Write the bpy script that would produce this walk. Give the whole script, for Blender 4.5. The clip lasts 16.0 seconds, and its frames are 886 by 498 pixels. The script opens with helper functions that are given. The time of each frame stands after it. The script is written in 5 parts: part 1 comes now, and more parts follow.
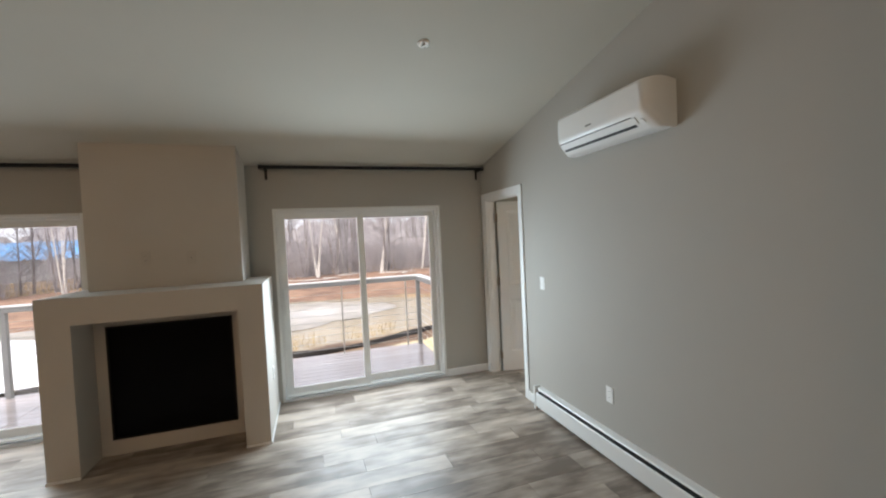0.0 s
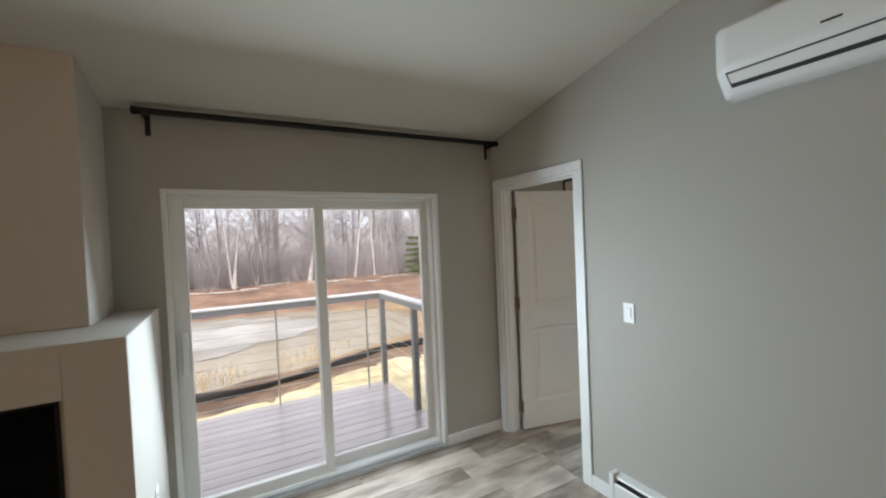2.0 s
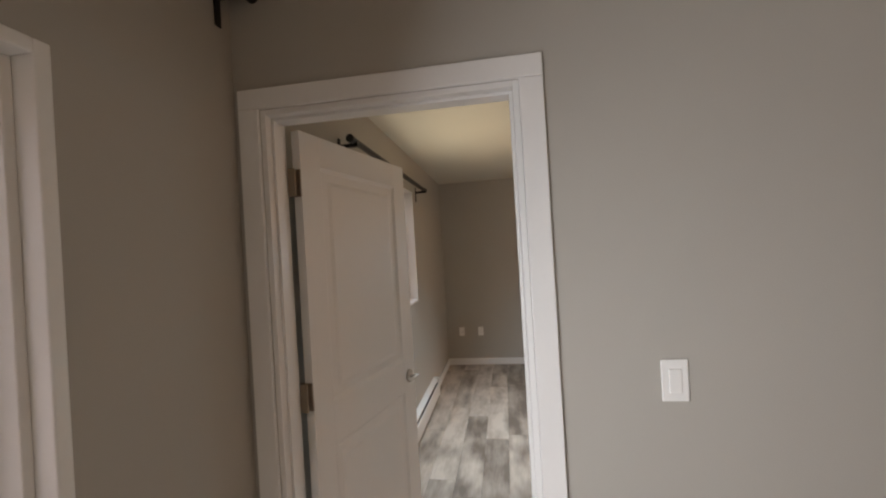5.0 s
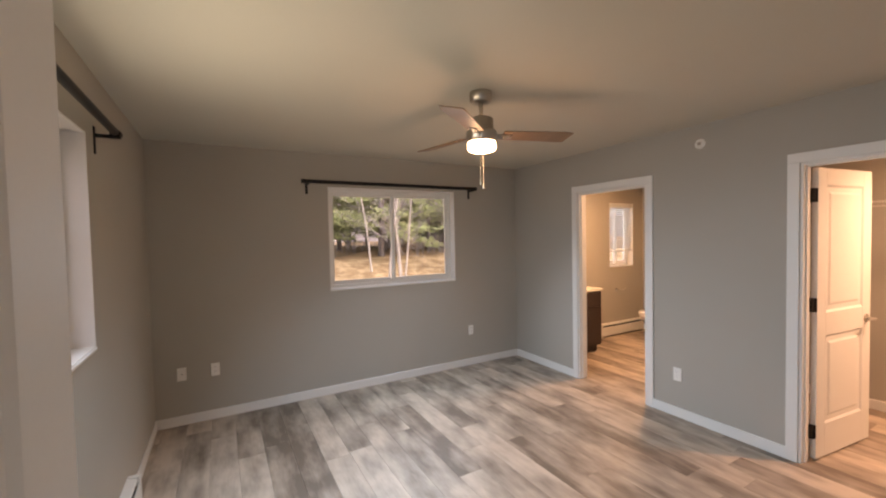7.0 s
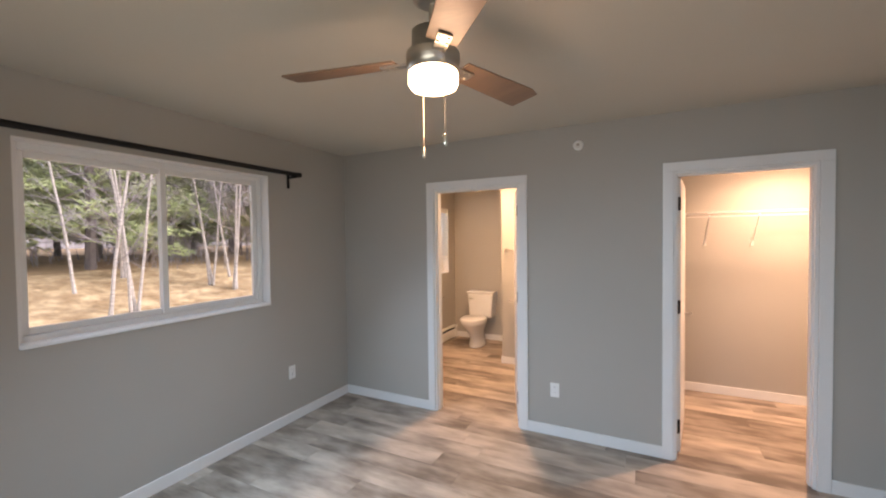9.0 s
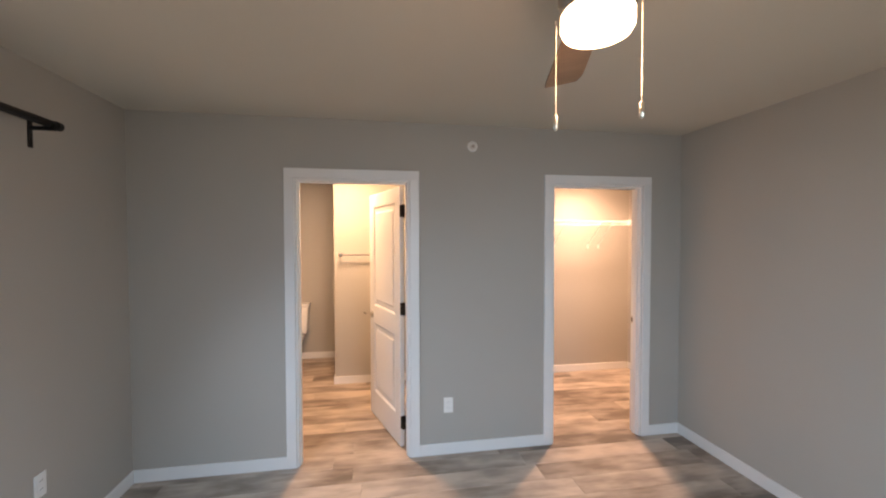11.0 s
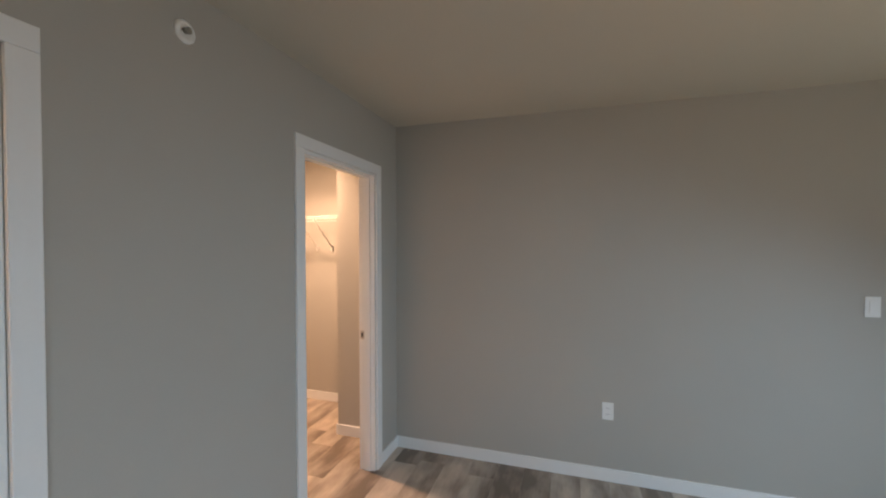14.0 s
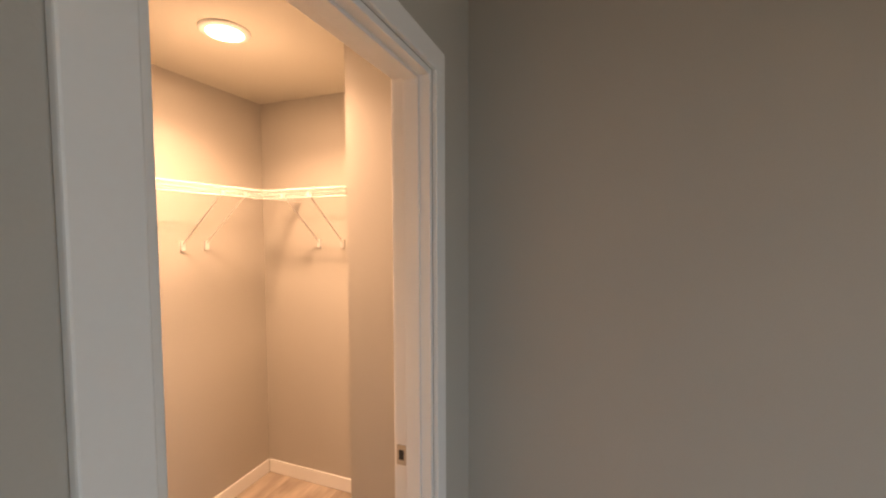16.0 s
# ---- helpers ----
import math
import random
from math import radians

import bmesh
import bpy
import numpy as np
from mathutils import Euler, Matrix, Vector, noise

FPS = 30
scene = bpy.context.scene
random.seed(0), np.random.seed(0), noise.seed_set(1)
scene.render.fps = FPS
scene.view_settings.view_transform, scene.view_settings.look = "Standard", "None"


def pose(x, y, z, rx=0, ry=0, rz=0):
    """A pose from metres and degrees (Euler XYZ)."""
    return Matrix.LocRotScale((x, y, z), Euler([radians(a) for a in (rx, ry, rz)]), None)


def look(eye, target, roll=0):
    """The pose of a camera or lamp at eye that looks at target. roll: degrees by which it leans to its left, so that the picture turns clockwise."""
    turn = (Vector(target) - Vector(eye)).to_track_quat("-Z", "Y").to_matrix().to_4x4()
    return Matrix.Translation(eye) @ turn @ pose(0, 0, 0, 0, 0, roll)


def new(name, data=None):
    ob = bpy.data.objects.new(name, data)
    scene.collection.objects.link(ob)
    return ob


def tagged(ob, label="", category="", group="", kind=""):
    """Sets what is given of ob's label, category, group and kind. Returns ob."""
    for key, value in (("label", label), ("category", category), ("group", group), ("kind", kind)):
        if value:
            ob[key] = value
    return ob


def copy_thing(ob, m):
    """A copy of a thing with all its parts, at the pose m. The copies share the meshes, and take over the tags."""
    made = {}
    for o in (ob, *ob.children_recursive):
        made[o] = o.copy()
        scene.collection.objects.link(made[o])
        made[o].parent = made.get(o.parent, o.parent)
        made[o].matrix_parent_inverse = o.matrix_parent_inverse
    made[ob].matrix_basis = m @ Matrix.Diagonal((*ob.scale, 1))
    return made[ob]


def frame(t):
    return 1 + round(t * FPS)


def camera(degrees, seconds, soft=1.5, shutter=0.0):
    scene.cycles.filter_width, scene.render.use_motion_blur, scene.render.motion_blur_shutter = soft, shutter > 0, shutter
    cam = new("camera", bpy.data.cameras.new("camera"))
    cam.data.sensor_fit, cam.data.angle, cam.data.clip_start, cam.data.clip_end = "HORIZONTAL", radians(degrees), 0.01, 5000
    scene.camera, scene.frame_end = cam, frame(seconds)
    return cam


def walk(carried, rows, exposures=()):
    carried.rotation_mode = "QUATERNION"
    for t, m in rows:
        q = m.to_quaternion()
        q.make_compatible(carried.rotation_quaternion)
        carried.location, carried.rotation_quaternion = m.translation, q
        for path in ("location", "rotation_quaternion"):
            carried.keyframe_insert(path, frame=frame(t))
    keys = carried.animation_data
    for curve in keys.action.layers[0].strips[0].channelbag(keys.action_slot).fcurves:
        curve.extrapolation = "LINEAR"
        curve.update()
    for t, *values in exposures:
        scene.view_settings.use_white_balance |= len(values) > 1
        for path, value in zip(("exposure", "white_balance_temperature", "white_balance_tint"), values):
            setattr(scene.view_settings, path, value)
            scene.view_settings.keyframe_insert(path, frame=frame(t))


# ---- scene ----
cam = camera(96.1, 16.0, soft=2.1)
PATH = [
    (0, (-1.954, -4.39, 1.639), (-1.33, -2.491, 1.576), -2.7),
    (0.5, (-1.956, -3.963, 1.622), (-1.399, -2.042, 1.589), -2.7),
    (1, (-2.003, -3.56, 1.614), (-1.421, -1.647, 1.583), -2.7),
    (1.5, (-2.036, -3.167, 1.609), (-1.289, -1.312, 1.571), -2.6),
    (2, (-2.009, -2.757, 1.641), (-1.05, -1.003, 1.593), -2.5),
    (2.5, (-1.987, -2.359, 1.656), (-0.846, -0.718, 1.597), -2.3),
    (3, (-1.861, -1.986, 1.641), (-0.472, -0.548, 1.573), -2.3),
    (3.5, (-1.744, -1.629, 1.634), (-0.13, -0.449, 1.563), -1.9),
    (4, (-1.549, -1.326, 1.607), (0.241, -0.436, 1.557), -1.4),
    (4.2, (-1.472, -1.224, 1.566), (0.374, -0.456, 1.535), -2.2),
    (6.3, (-0.406, -0.419, 1.592), (1.52, -0.953, 1.534), -1.4),
    (6.5, (-0.239, -0.405, 1.647), (1.638, -1.092, 1.568), -1.3),
    (7, (0.07, -0.53, 1.606), (1.815, -1.506, 1.54), -1.2),
    (7.5, (0.389, -0.58, 1.604), (1.956, -1.821, 1.54), -1.0),
    (8, (0.719, -0.647, 1.588), (2.097, -2.095, 1.53), -0.8),
    (8.5, (1.068, -0.706, 1.59), (2.225, -2.337, 1.537), -0.7),
    (8.7, (1.21, -0.706, 1.592), (2.268, -2.402, 1.54), -0.7),
    (10.8, (2.47, -0.96, 1.63), (2.286, -2.951, 1.57), -0.1),
    (11, (2.59, -1.026, 1.62), (2.257, -2.998, 1.567), -0.1),
    (11.5, (2.862, -1.213, 1.596), (2.194, -3.097, 1.557), -0.1),
    (12, (3.067, -1.444, 1.596), (2.085, -3.186, 1.558), -0.1),
    (12.5, (3.163, -1.745, 1.598), (1.873, -3.274, 1.562), 0.0),
    (13, (3.237, -2.051, 1.595), (1.681, -3.307, 1.56), 0.0),
    (13.5, (3.151, -2.384, 1.575), (1.36, -3.274, 1.543), -0.1),
    (14, (2.926, -2.67, 1.575), (1.019, -3.274, 1.543), -0.1),
    (14.5, (2.661, -2.933, 1.60), (0.722, -3.419, 1.552), -0.2),
    (15, (2.269, -3.15, 1.611), (0.325, -3.614, 1.541), -0.1),
    (15.5, (1.885, -3.335, 1.60), (-0.022, -3.932, 1.525), -0.1),
    (16, (1.503, -3.512, 1.604), (-0.364, -4.218, 1.503), -0.2),
]
walk(cam, [(t, look(eye, target, roll)) for t, eye, target, roll in PATH], exposures=[(0, 1.22, 7000, 19), (2, 1.02, 6950, 18), (4.2, 0.72, 7500, 25), (6.3, 0.68, 9000, 40), (7.2, 0.96, 7800, 34), (8.7, 1.00, 7000, 30), (11, 0.98, 7000, 30), (13, 0.78, 7000, 29), (14, 0.64, 7000, 25), (14.5, 0.62, 7200, 24), (16, 0.66, 8000, 29)])


# ---- world, sun and lamps ----
world = bpy.data.worlds.new("world")
scene.world = world
world.use_nodes = True
wn, wl = world.node_tree.nodes, world.node_tree.links
sky = wn.new("ShaderNodeTexSky")
sky.sky_type = "NISHITA"
sky.sun_disc = False
sky.sun_elevation, sky.sun_rotation = radians(40), radians(225)
sky.air_density, sky.dust_density, sky.ozone_density = 1.0, 6.0, 1.0
cloud = wn.new("ShaderNodeMix")
cloud.data_type = "RGBA"
cloud.inputs[0].default_value = 0.65
cloud.inputs[7].default_value = (7.3, 8.0, 9.0, 1)
wl.new(sky.outputs[0], cloud.inputs[6])
wl.new(cloud.outputs[2], wn["Background"].inputs[0])
wn["Background"].inputs[1].default_value = 0.13


def lamp(name, kind, m, energy, color, size=None, size_y=None, spread=180):
    data = bpy.data.lights.new(name, kind)
    data.energy, data.color = energy, color
    if kind == "AREA":
        data.shape, data.size, data.size_y = "RECTANGLE", size, size_y
        data.spread = radians(spread)
    elif kind == "SUN":
        data.angle = size
    else:
        data.shadow_soft_size = size
    ob = new(name, data)
    ob.matrix_world = m
    return ob


SKY_COLOR, NORTH_SKY = (0.62, 0.86, 1.0), (0.46, 0.78, 1.0)
WARM = (1.0, 0.69, 0.43)
lamp("sun", "SUN", pose(0, 0, 10, 50, 0, -45), 1.5, (1.0, 0.97, 0.92), radians(25))
# sky light that enters by the openings, over the tree tops and so downwards
lamp("slider_daylight", "AREA", pose(-1.43, -0.22, 1.20, -72, 0, 0), 25, SKY_COLOR, 1.35, 1.4)
lamp("slider_daylight", "AREA", pose(-4.77, -0.22, 1.20, -72, 0, 0), 18, SKY_COLOR, 1.35, 1.4)
lamp("window_daylight", "AREA", pose(1.77, -0.24, 1.60, -44, 0, 0), 18, NORTH_SKY, 1.38, 0.6, 135)
lamp("window_daylight", "AREA", pose(3.95, -2.25, 1.58, 0, 44, 0), 10.5, NORTH_SKY, 0.6, 1.38, 135)
lamp("window_daylight", "AREA", pose(4.56, -6.07, 1.6, 0, 70, 0), 3, SKY_COLOR, 0.9, 0.5)
# light thrown up from the pale straw outside the bedroom window
lamp("ground_light", "AREA", pose(1.77, -0.22, 1.62, -128, 0, 0), 3.0, (0.88, 1.0, 0.80), 1.3, 0.5, 150)
# electric light
lamp("fan_bulb", "POINT", pose(2.06, -1.925, 2.03), 2.1, WARM, 0.06)
lamp("closet_bulb", "AREA", pose(0.28, -4.905, 2.375), 17, WARM, 0.14, 0.14, 140)
lamp("closet_bulb", "AREA", pose(0.28, -4.905, 2.37), 8.5, WARM, 0.16, 0.16)
lamp("closet_bulb", "POINT", pose(0.28, -4.905, 2.10), 3, WARM, 0.1)
lamp("bath_bulb", "POINT", pose(4.02, -4.55, 1.98), 6, (1.0, 0.66, 0.36), 0.1)
lamp("bath_ceiling_bulb", "AREA", pose(2.95, -4.95, 2.385), 24, (1.0, 0.68, 0.37), 0.24, 0.24)
for x in (-3.2, -4.8):
    lamp("kitchen_bulb", "POINT", pose(x, -6.9, 3.0), 12, (1.0, 0.70, 0.43), 0.12)

# ---- materials ----


def mat(name, color, rough=0.6, metal=0.0, vary=0.06, scale=3.0, fine=60.0, bump=0.0, stretch=(1, 1, 1), spec=0.5, rand=0.0, emit=None):
    m = bpy.data.materials.new(name)
    m.use_nodes = True
    n, l = m.node_tree.nodes, m.node_tree.links
    b = n["Principled BSDF"]
    b.inputs["Roughness"].default_value = rough
    b.inputs["Metallic"].default_value = metal
    b.inputs["Specular IOR Level"].default_value = spec
    tc = n.new("ShaderNodeTexCoord")
    mp = n.new("ShaderNodeMapping")
    mp.inputs["Scale"].default_value = stretch
    l.new(tc.outputs["Object"], mp.inputs[0])
    n1, n2 = n.new("ShaderNodeTexNoise"), n.new("ShaderNodeTexNoise")
    n1.inputs["Scale"].default_value, n2.inputs["Scale"].default_value = scale, fine
    n1.inputs["Detail"].default_value, n2.inputs["Detail"].default_value = 4, 3
    for t in (n1, n2):
        l.new(mp.outputs[0], t.inputs["Vector"])
    add = n.new("ShaderNodeMath")
    add.operation = "MULTIPLY_ADD"
    l.new(n2.outputs[0], add.inputs[0])
    add.inputs[1].default_value = 0.5
    l.new(n1.outputs[0], add.inputs[2])
    ramp = n.new("ShaderNodeMapRange")
    ramp.inputs[1].default_value, ramp.inputs[2].default_value = 0.45, 1.05
    ramp.inputs[3].default_value, ramp.inputs[4].default_value = 1 - vary, 1 + vary
    l.new(add.outputs[0], ramp.inputs[0])
    tone = ramp.outputs[0]
    if rand:
        info = n.new("ShaderNodeObjectInfo")
        r = n.new("ShaderNodeMapRange")
        r.inputs[3].default_value, r.inputs[4].default_value = 1 - rand, 1 + rand
        l.new(info.outputs["Random"], r.inputs[0])
        mul = n.new("ShaderNodeMath")
        mul.operation = "MULTIPLY"
        l.new(tone, mul.inputs[0])
        l.new(r.outputs[0], mul.inputs[1])
        tone = mul.outputs[0]
    sc = n.new("ShaderNodeVectorMath")
    sc.operation = "SCALE"
    sc.inputs[0].default_value = color
    l.new(tone, sc.inputs["Scale"])
    l.new(sc.outputs[0], b.inputs["Base Color"])
    if bump:
        bp = n.new("ShaderNodeBump")
        bp.inputs["Strength"].default_value = bump
        bp.inputs["Distance"].default_value = 0.002
        l.new(n2.outputs[0], bp.inputs["Height"])
        l.new(bp.outputs[0], b.inputs["Normal"])
    if emit:
        b.inputs["Emission Color"].default_value = (*emit[0], 1)
        b.inputs["Emission Strength"].default_value = emit[1]
    return m


def glass(name, tint=(0.97, 0.985, 0.98), gloss=0.03):
    m = bpy.data.materials.new(name)
    m.use_nodes = True
    n, l = m.node_tree.nodes, m.node_tree.links
    n.remove(n["Principled BSDF"])
    t, g, mix, lw = n.new("ShaderNodeBsdfTransparent"), n.new("ShaderNodeBsdfGlossy"), n.new("ShaderNodeMixShader"), n.new("ShaderNodeLayerWeight")
    t.inputs[0].default_value = (*tint, 1)
    g.inputs["Roughness"].default_value = 0.02
    lw.inputs[0].default_value = 0.5
    power, amount = n.new("ShaderNodeMath"), n.new("ShaderNodeMath")
    power.operation, amount.operation = "POWER", "MULTIPLY_ADD"
    power.inputs[1].default_value = 5.0
    amount.inputs[1].default_value, amount.inputs[2].default_value = 0.6, gloss
    l.new(lw.outputs["Facing"], power.inputs[0])
    l.new(power.outputs[0], amount.inputs[0])
    l.new(amount.outputs[0], mix.inputs[0])
    l.new(t.outputs[0], mix.inputs[1])
    l.new(g.outputs[0], mix.inputs[2])
    l.new(mix.outputs[0], n["Material Output"].inputs[0])
    return m


def plank_mat(name, dark, light, rough, along=(0.7, 6.0, 1.0)):
    """Washed wood print: streaks along the plank, blotches, a tone of its own for each plank."""
    m = bpy.data.materials.new(name)
    m.use_nodes = True
    n, l = m.node_tree.nodes, m.node_tree.links
    b = n["Principled BSDF"]
    tc, info, mp = n.new("ShaderNodeTexCoord"), n.new("ShaderNodeObjectInfo"), n.new("ShaderNodeMapping")
    off = n.new("ShaderNodeVectorMath")
    off.operation = "MULTIPLY_ADD"
    cmb = n.new("ShaderNodeCombineXYZ")
    for i in range(3):
        l.new(info.outputs["Random"], cmb.inputs[i])
    l.new(cmb.outputs[0], off.inputs[0])
    off.inputs[1].default_value = (37, 91, 13)
    l.new(tc.outputs["Object"], off.inputs[2])
    l.new(off.outputs[0], mp.inputs[0])
    mp.inputs["Scale"].default_value = along
    streak, blotch, grain = (n.new("ShaderNodeTexNoise") for _ in range(3))
    streak.inputs["Scale"].default_value, streak.inputs["Detail"].default_value = 2.2, 6
    blotch.inputs["Scale"].default_value, blotch.inputs["Detail"].default_value = 3.0, 3
    grain.inputs["Scale"].default_value, grain.inputs["Detail"].default_value = 14, 5
    mp2 = n.new("ShaderNodeMapping")
    mp2.inputs["Scale"].default_value = (1.0, 2.4, 1)
    l.new(off.outputs[0], mp2.inputs[0])
    l.new(mp.outputs[0], streak.inputs["Vector"])
    l.new(mp2.outputs[0], blotch.inputs["Vector"])
    l.new(mp.outputs[0], grain.inputs["Vector"])

    def madd(a, k, c):
        x = n.new("ShaderNodeMath")
        x.operation = "MULTIPLY_ADD"
        l.new(a, x.inputs[0])
        x.inputs[1].default_value = k
        if isinstance(c, float):
            x.inputs[2].default_value = c
        else:
            l.new(c, x.inputs[2])
        return x.outputs[0]

    v = madd(streak.outputs[0], 0.5, -0.66)
    v = madd(blotch.outputs[0], 1.35, v)
    v = madd(grain.outputs[0], 0.22, v)
    v = madd(info.outputs["Random"], 0.45, v)
    ramp = n.new("ShaderNodeValToRGB")
    ramp.color_ramp.elements[0].position, ramp.color_ramp.elements[1].position = 0.3, 0.95
    ramp.color_ramp.elements[0].color, ramp.color_ramp.elements[1].color = (*dark, 1), (*light, 1)
    l.new(v, ramp.inputs[0])
    l.new(ramp.outputs[0], b.inputs["Base Color"])
    rr = n.new("ShaderNodeMapRange")
    rr.inputs[3].default_value, rr.inputs[4].default_value = rough - 0.03, rough + 0.05
    l.new(grain.outputs[0], rr.inputs[0])
    l.new(rr.outputs[0], b.inputs["Roughness"])
    bp = n.new("ShaderNodeBump")
    bp.inputs["Strength"].default_value, bp.inputs["Distance"].default_value = 0.06, 0.002
    l.new(grain.outputs[0], bp.inputs["Height"])
    l.new(bp.outputs[0], b.inputs["Normal"])
    return m


M_WALL = mat("wall_paint", (0.431, 0.406, 0.363), 0.75, vary=0.03, scale=1.2, fine=220, bump=0.12, spec=0.25)
M_PLASTER = mat("plaster_paint", (0.55, 0.505, 0.45), 0.8, vary=0.04, scale=2.0, fine=140, bump=0.25, spec=0.2)
M_PAINTED = mat("painted_plate", (0.51, 0.465, 0.41), 0.5, vary=0.03)
M_CEIL = mat("ceiling_paint", (0.60, 0.565, 0.49), 0.85, vary=0.03, scale=1.0, fine=160, bump=0.25, spec=0.2)
M_TRIM = mat("trim_paint", (0.78, 0.77, 0.75), 0.4, vary=0.02, scale=4, fine=90)
M_DOOR = mat("door_paint", (0.76, 0.745, 0.72), 0.5, vary=0.02, scale=3, fine=120, bump=0.05)
M_VINYL = mat("window_vinyl", (0.80, 0.80, 0.78), 0.35, vary=0.02)
M_GLASS = glass("window_glass")
M_BLACK = mat("black_metal", (0.018, 0.016, 0.016), 0.45, 0.6, vary=0.15)
M_TANHINGE = mat("tan_bronze_metal", (0.34, 0.28, 0.22), 0.42, 0.7, vary=0.12)
M_DARKHINGE = mat("dark_bronze", (0.035, 0.026, 0.02), 0.45, 0.7, vary=0.2)
M_NICKEL = mat("brushed_nickel", (0.50, 0.46, 0.41), 0.33, 1.0, vary=0.06, stretch=(1, 1, 12))
M_CHROME = mat("chrome", (0.75, 0.75, 0.75), 0.12, 1.0, vary=0.02)
M_PLATE = mat("plate_plastic", (0.82, 0.81, 0.78), 0.3, vary=0.015)
M_SLOT = mat("dark_slot", (0.02, 0.02, 0.02), 0.6, vary=0.1)
M_AC = mat("ac_plastic", (0.80, 0.79, 0.76), 0.32, vary=0.015)
M_HEATER = mat("heater_enamel", (0.74, 0.73, 0.70), 0.35, vary=0.03)
M_FIN = mat("heater_fins", (0.06, 0.06, 0.06), 0.5, 0.7, vary=0.2, scale=8)
M_FIREGLASS = mat("firebox_glass", (0.004, 0.004, 0.005), 0.08, vary=0.1, spec=0.06)
M_FLOOR = plank_mat("vinyl_plank", (0.160, 0.120, 0.092), (0.545, 0.450, 0.370), 0.45)
M_SUB = mat("underlay", (0.05, 0.042, 0.036), 0.9, vary=0.1)
M_BLADE = mat("fan_blade_wood", (0.20, 0.125, 0.08), 0.45, vary=0.25, scale=2, fine=30, stretch=(1, 8, 1))
M_SHADE = mat("lit_opal_glass", (0.9, 0.85, 0.75), 0.3, emit=((1.0, 0.74, 0.42), 7.0))
M_LED = mat("lit_diffuser", (0.9, 0.87, 0.8), 0.4, emit=((1.0, 0.80, 0.52), 9.0))
M_CERAMIC = mat("ceramic", (0.80, 0.79, 0.76), 0.12, vary=0.01)
M_ESPRESSO = mat("espresso_wood", (0.035, 0.02, 0.016), 0.4, vary=0.25, scale=2, fine=25, stretch=(1, 1, 6))
M_MARBLE = mat("cultured_marble", (0.72, 0.69, 0.63), 0.2, vary=0.06, scale=5)
M_WIRE = mat("white_wire", (0.66, 0.65, 0.62), 0.35, vary=0.02)
M_BLIND = mat("blind_slat", (0.74, 0.74, 0.72), 0.5, vary=0.02)
M_CORD = mat("pull_chain", (0.62, 0.56, 0.46), 0.3, 0.9, vary=0.05)

# ---- helpers for building ----


def finish(ob, material, bevel=0.0, smooth=False):
    ob.data.materials.append(material)
    if smooth:
        ob.data.polygons.foreach_set("use_smooth", [True] * len(ob.data.polygons))
    if bevel:
        b = ob.modifiers.new("bevel", "BEVEL")
        b.width, b.segments, b.limit_method, b.angle_limit = bevel, 2, "ANGLE", radians(40)
    return ob


def part(name, bm, material, parent=None, label="", bevel=0.0, smooth=False):
    me = bpy.data.meshes.new(name)
    bm.to_mesh(me)
    bm.free()
    ob = new(name, me)
    if parent:
        ob.parent = parent
    finish(ob, material, bevel, smooth)
    if label:
        tagged(ob, label)
    return ob


def box(x0, y0, z0, x1, y1, z1, bm=None):
    bm = bm or bmesh.new()
    m = Matrix.LocRotScale(((x0 + x1) / 2, (y0 + y1) / 2, (z0 + z1) / 2), None, (abs(x1 - x0), abs(y1 - y0), abs(z1 - z0)))
    bmesh.ops.create_cube(bm, size=1, matrix=m)
    return bm


def rod(a, b, r, bm=None, seg=12, r2=None):
    bm = bm or bmesh.new()
    a, b = Vector(a), Vector(b)
    d = b - a
    m = Matrix.Translation((a + b) / 2) @ d.to_track_quat("Z", "Y").to_matrix().to_4x4()
    bmesh.ops.create_cone(bm, cap_ends=True, segments=seg, radius1=r, radius2=r if r2 is None else r2, depth=d.length, matrix=m)
    return bm


def lathe(profile, bm=None, seg=32, m=None):
    """Turned shape from rows of (radius, z)."""
    bm = bm or bmesh.new()
    rings = []
    for r, z in profile:
        rings.append([bm.verts.new((r * math.cos(2 * math.pi * i / seg), r * math.sin(2 * math.pi * i / seg), z)) for i in range(seg)])
    for a, b in zip(rings, rings[1:]):
        for i in range(seg):
            bm.faces.new((a[i], a[(i + 1) % seg], b[(i + 1) % seg], b[i]))
    bm.faces.new(list(reversed(rings[0])))
    bm.faces.new(rings[-1])
    if m is not None:
        bmesh.ops.transform(bm, matrix=m, verts=bm.verts)
    bmesh.ops.recalc_face_normals(bm, faces=bm.faces)
    return bm


def prism(outline, depth, m=None):
    """A flat outline (x, y) drawn out along z by depth, then placed by m."""
    bm = bmesh.new()
    a = [bm.verts.new((x, y, 0)) for x, y in outline]
    b = [bm.verts.new((x, y, depth)) for x, y in outline]
    bm.faces.new(list(reversed(a)))
    bm.faces.new(b)
    k = len(outline)
    for i in range(k):
        bm.faces.new((a[i], a[(i + 1) % k], b[(i + 1) % k], b[i]))
    if m is not None:
        bmesh.ops.transform(bm, matrix=m, verts=bm.verts)
    bmesh.ops.recalc_face_normals(bm, faces=bm.faces)
    return bm


def thing(name, label, category, group="", kind="", at=None):
    ob = new(name)
    ob.empty_display_size = 0.1
    if at is not None:
        ob.matrix_world = at
    return tagged(ob, label, category, group, kind)


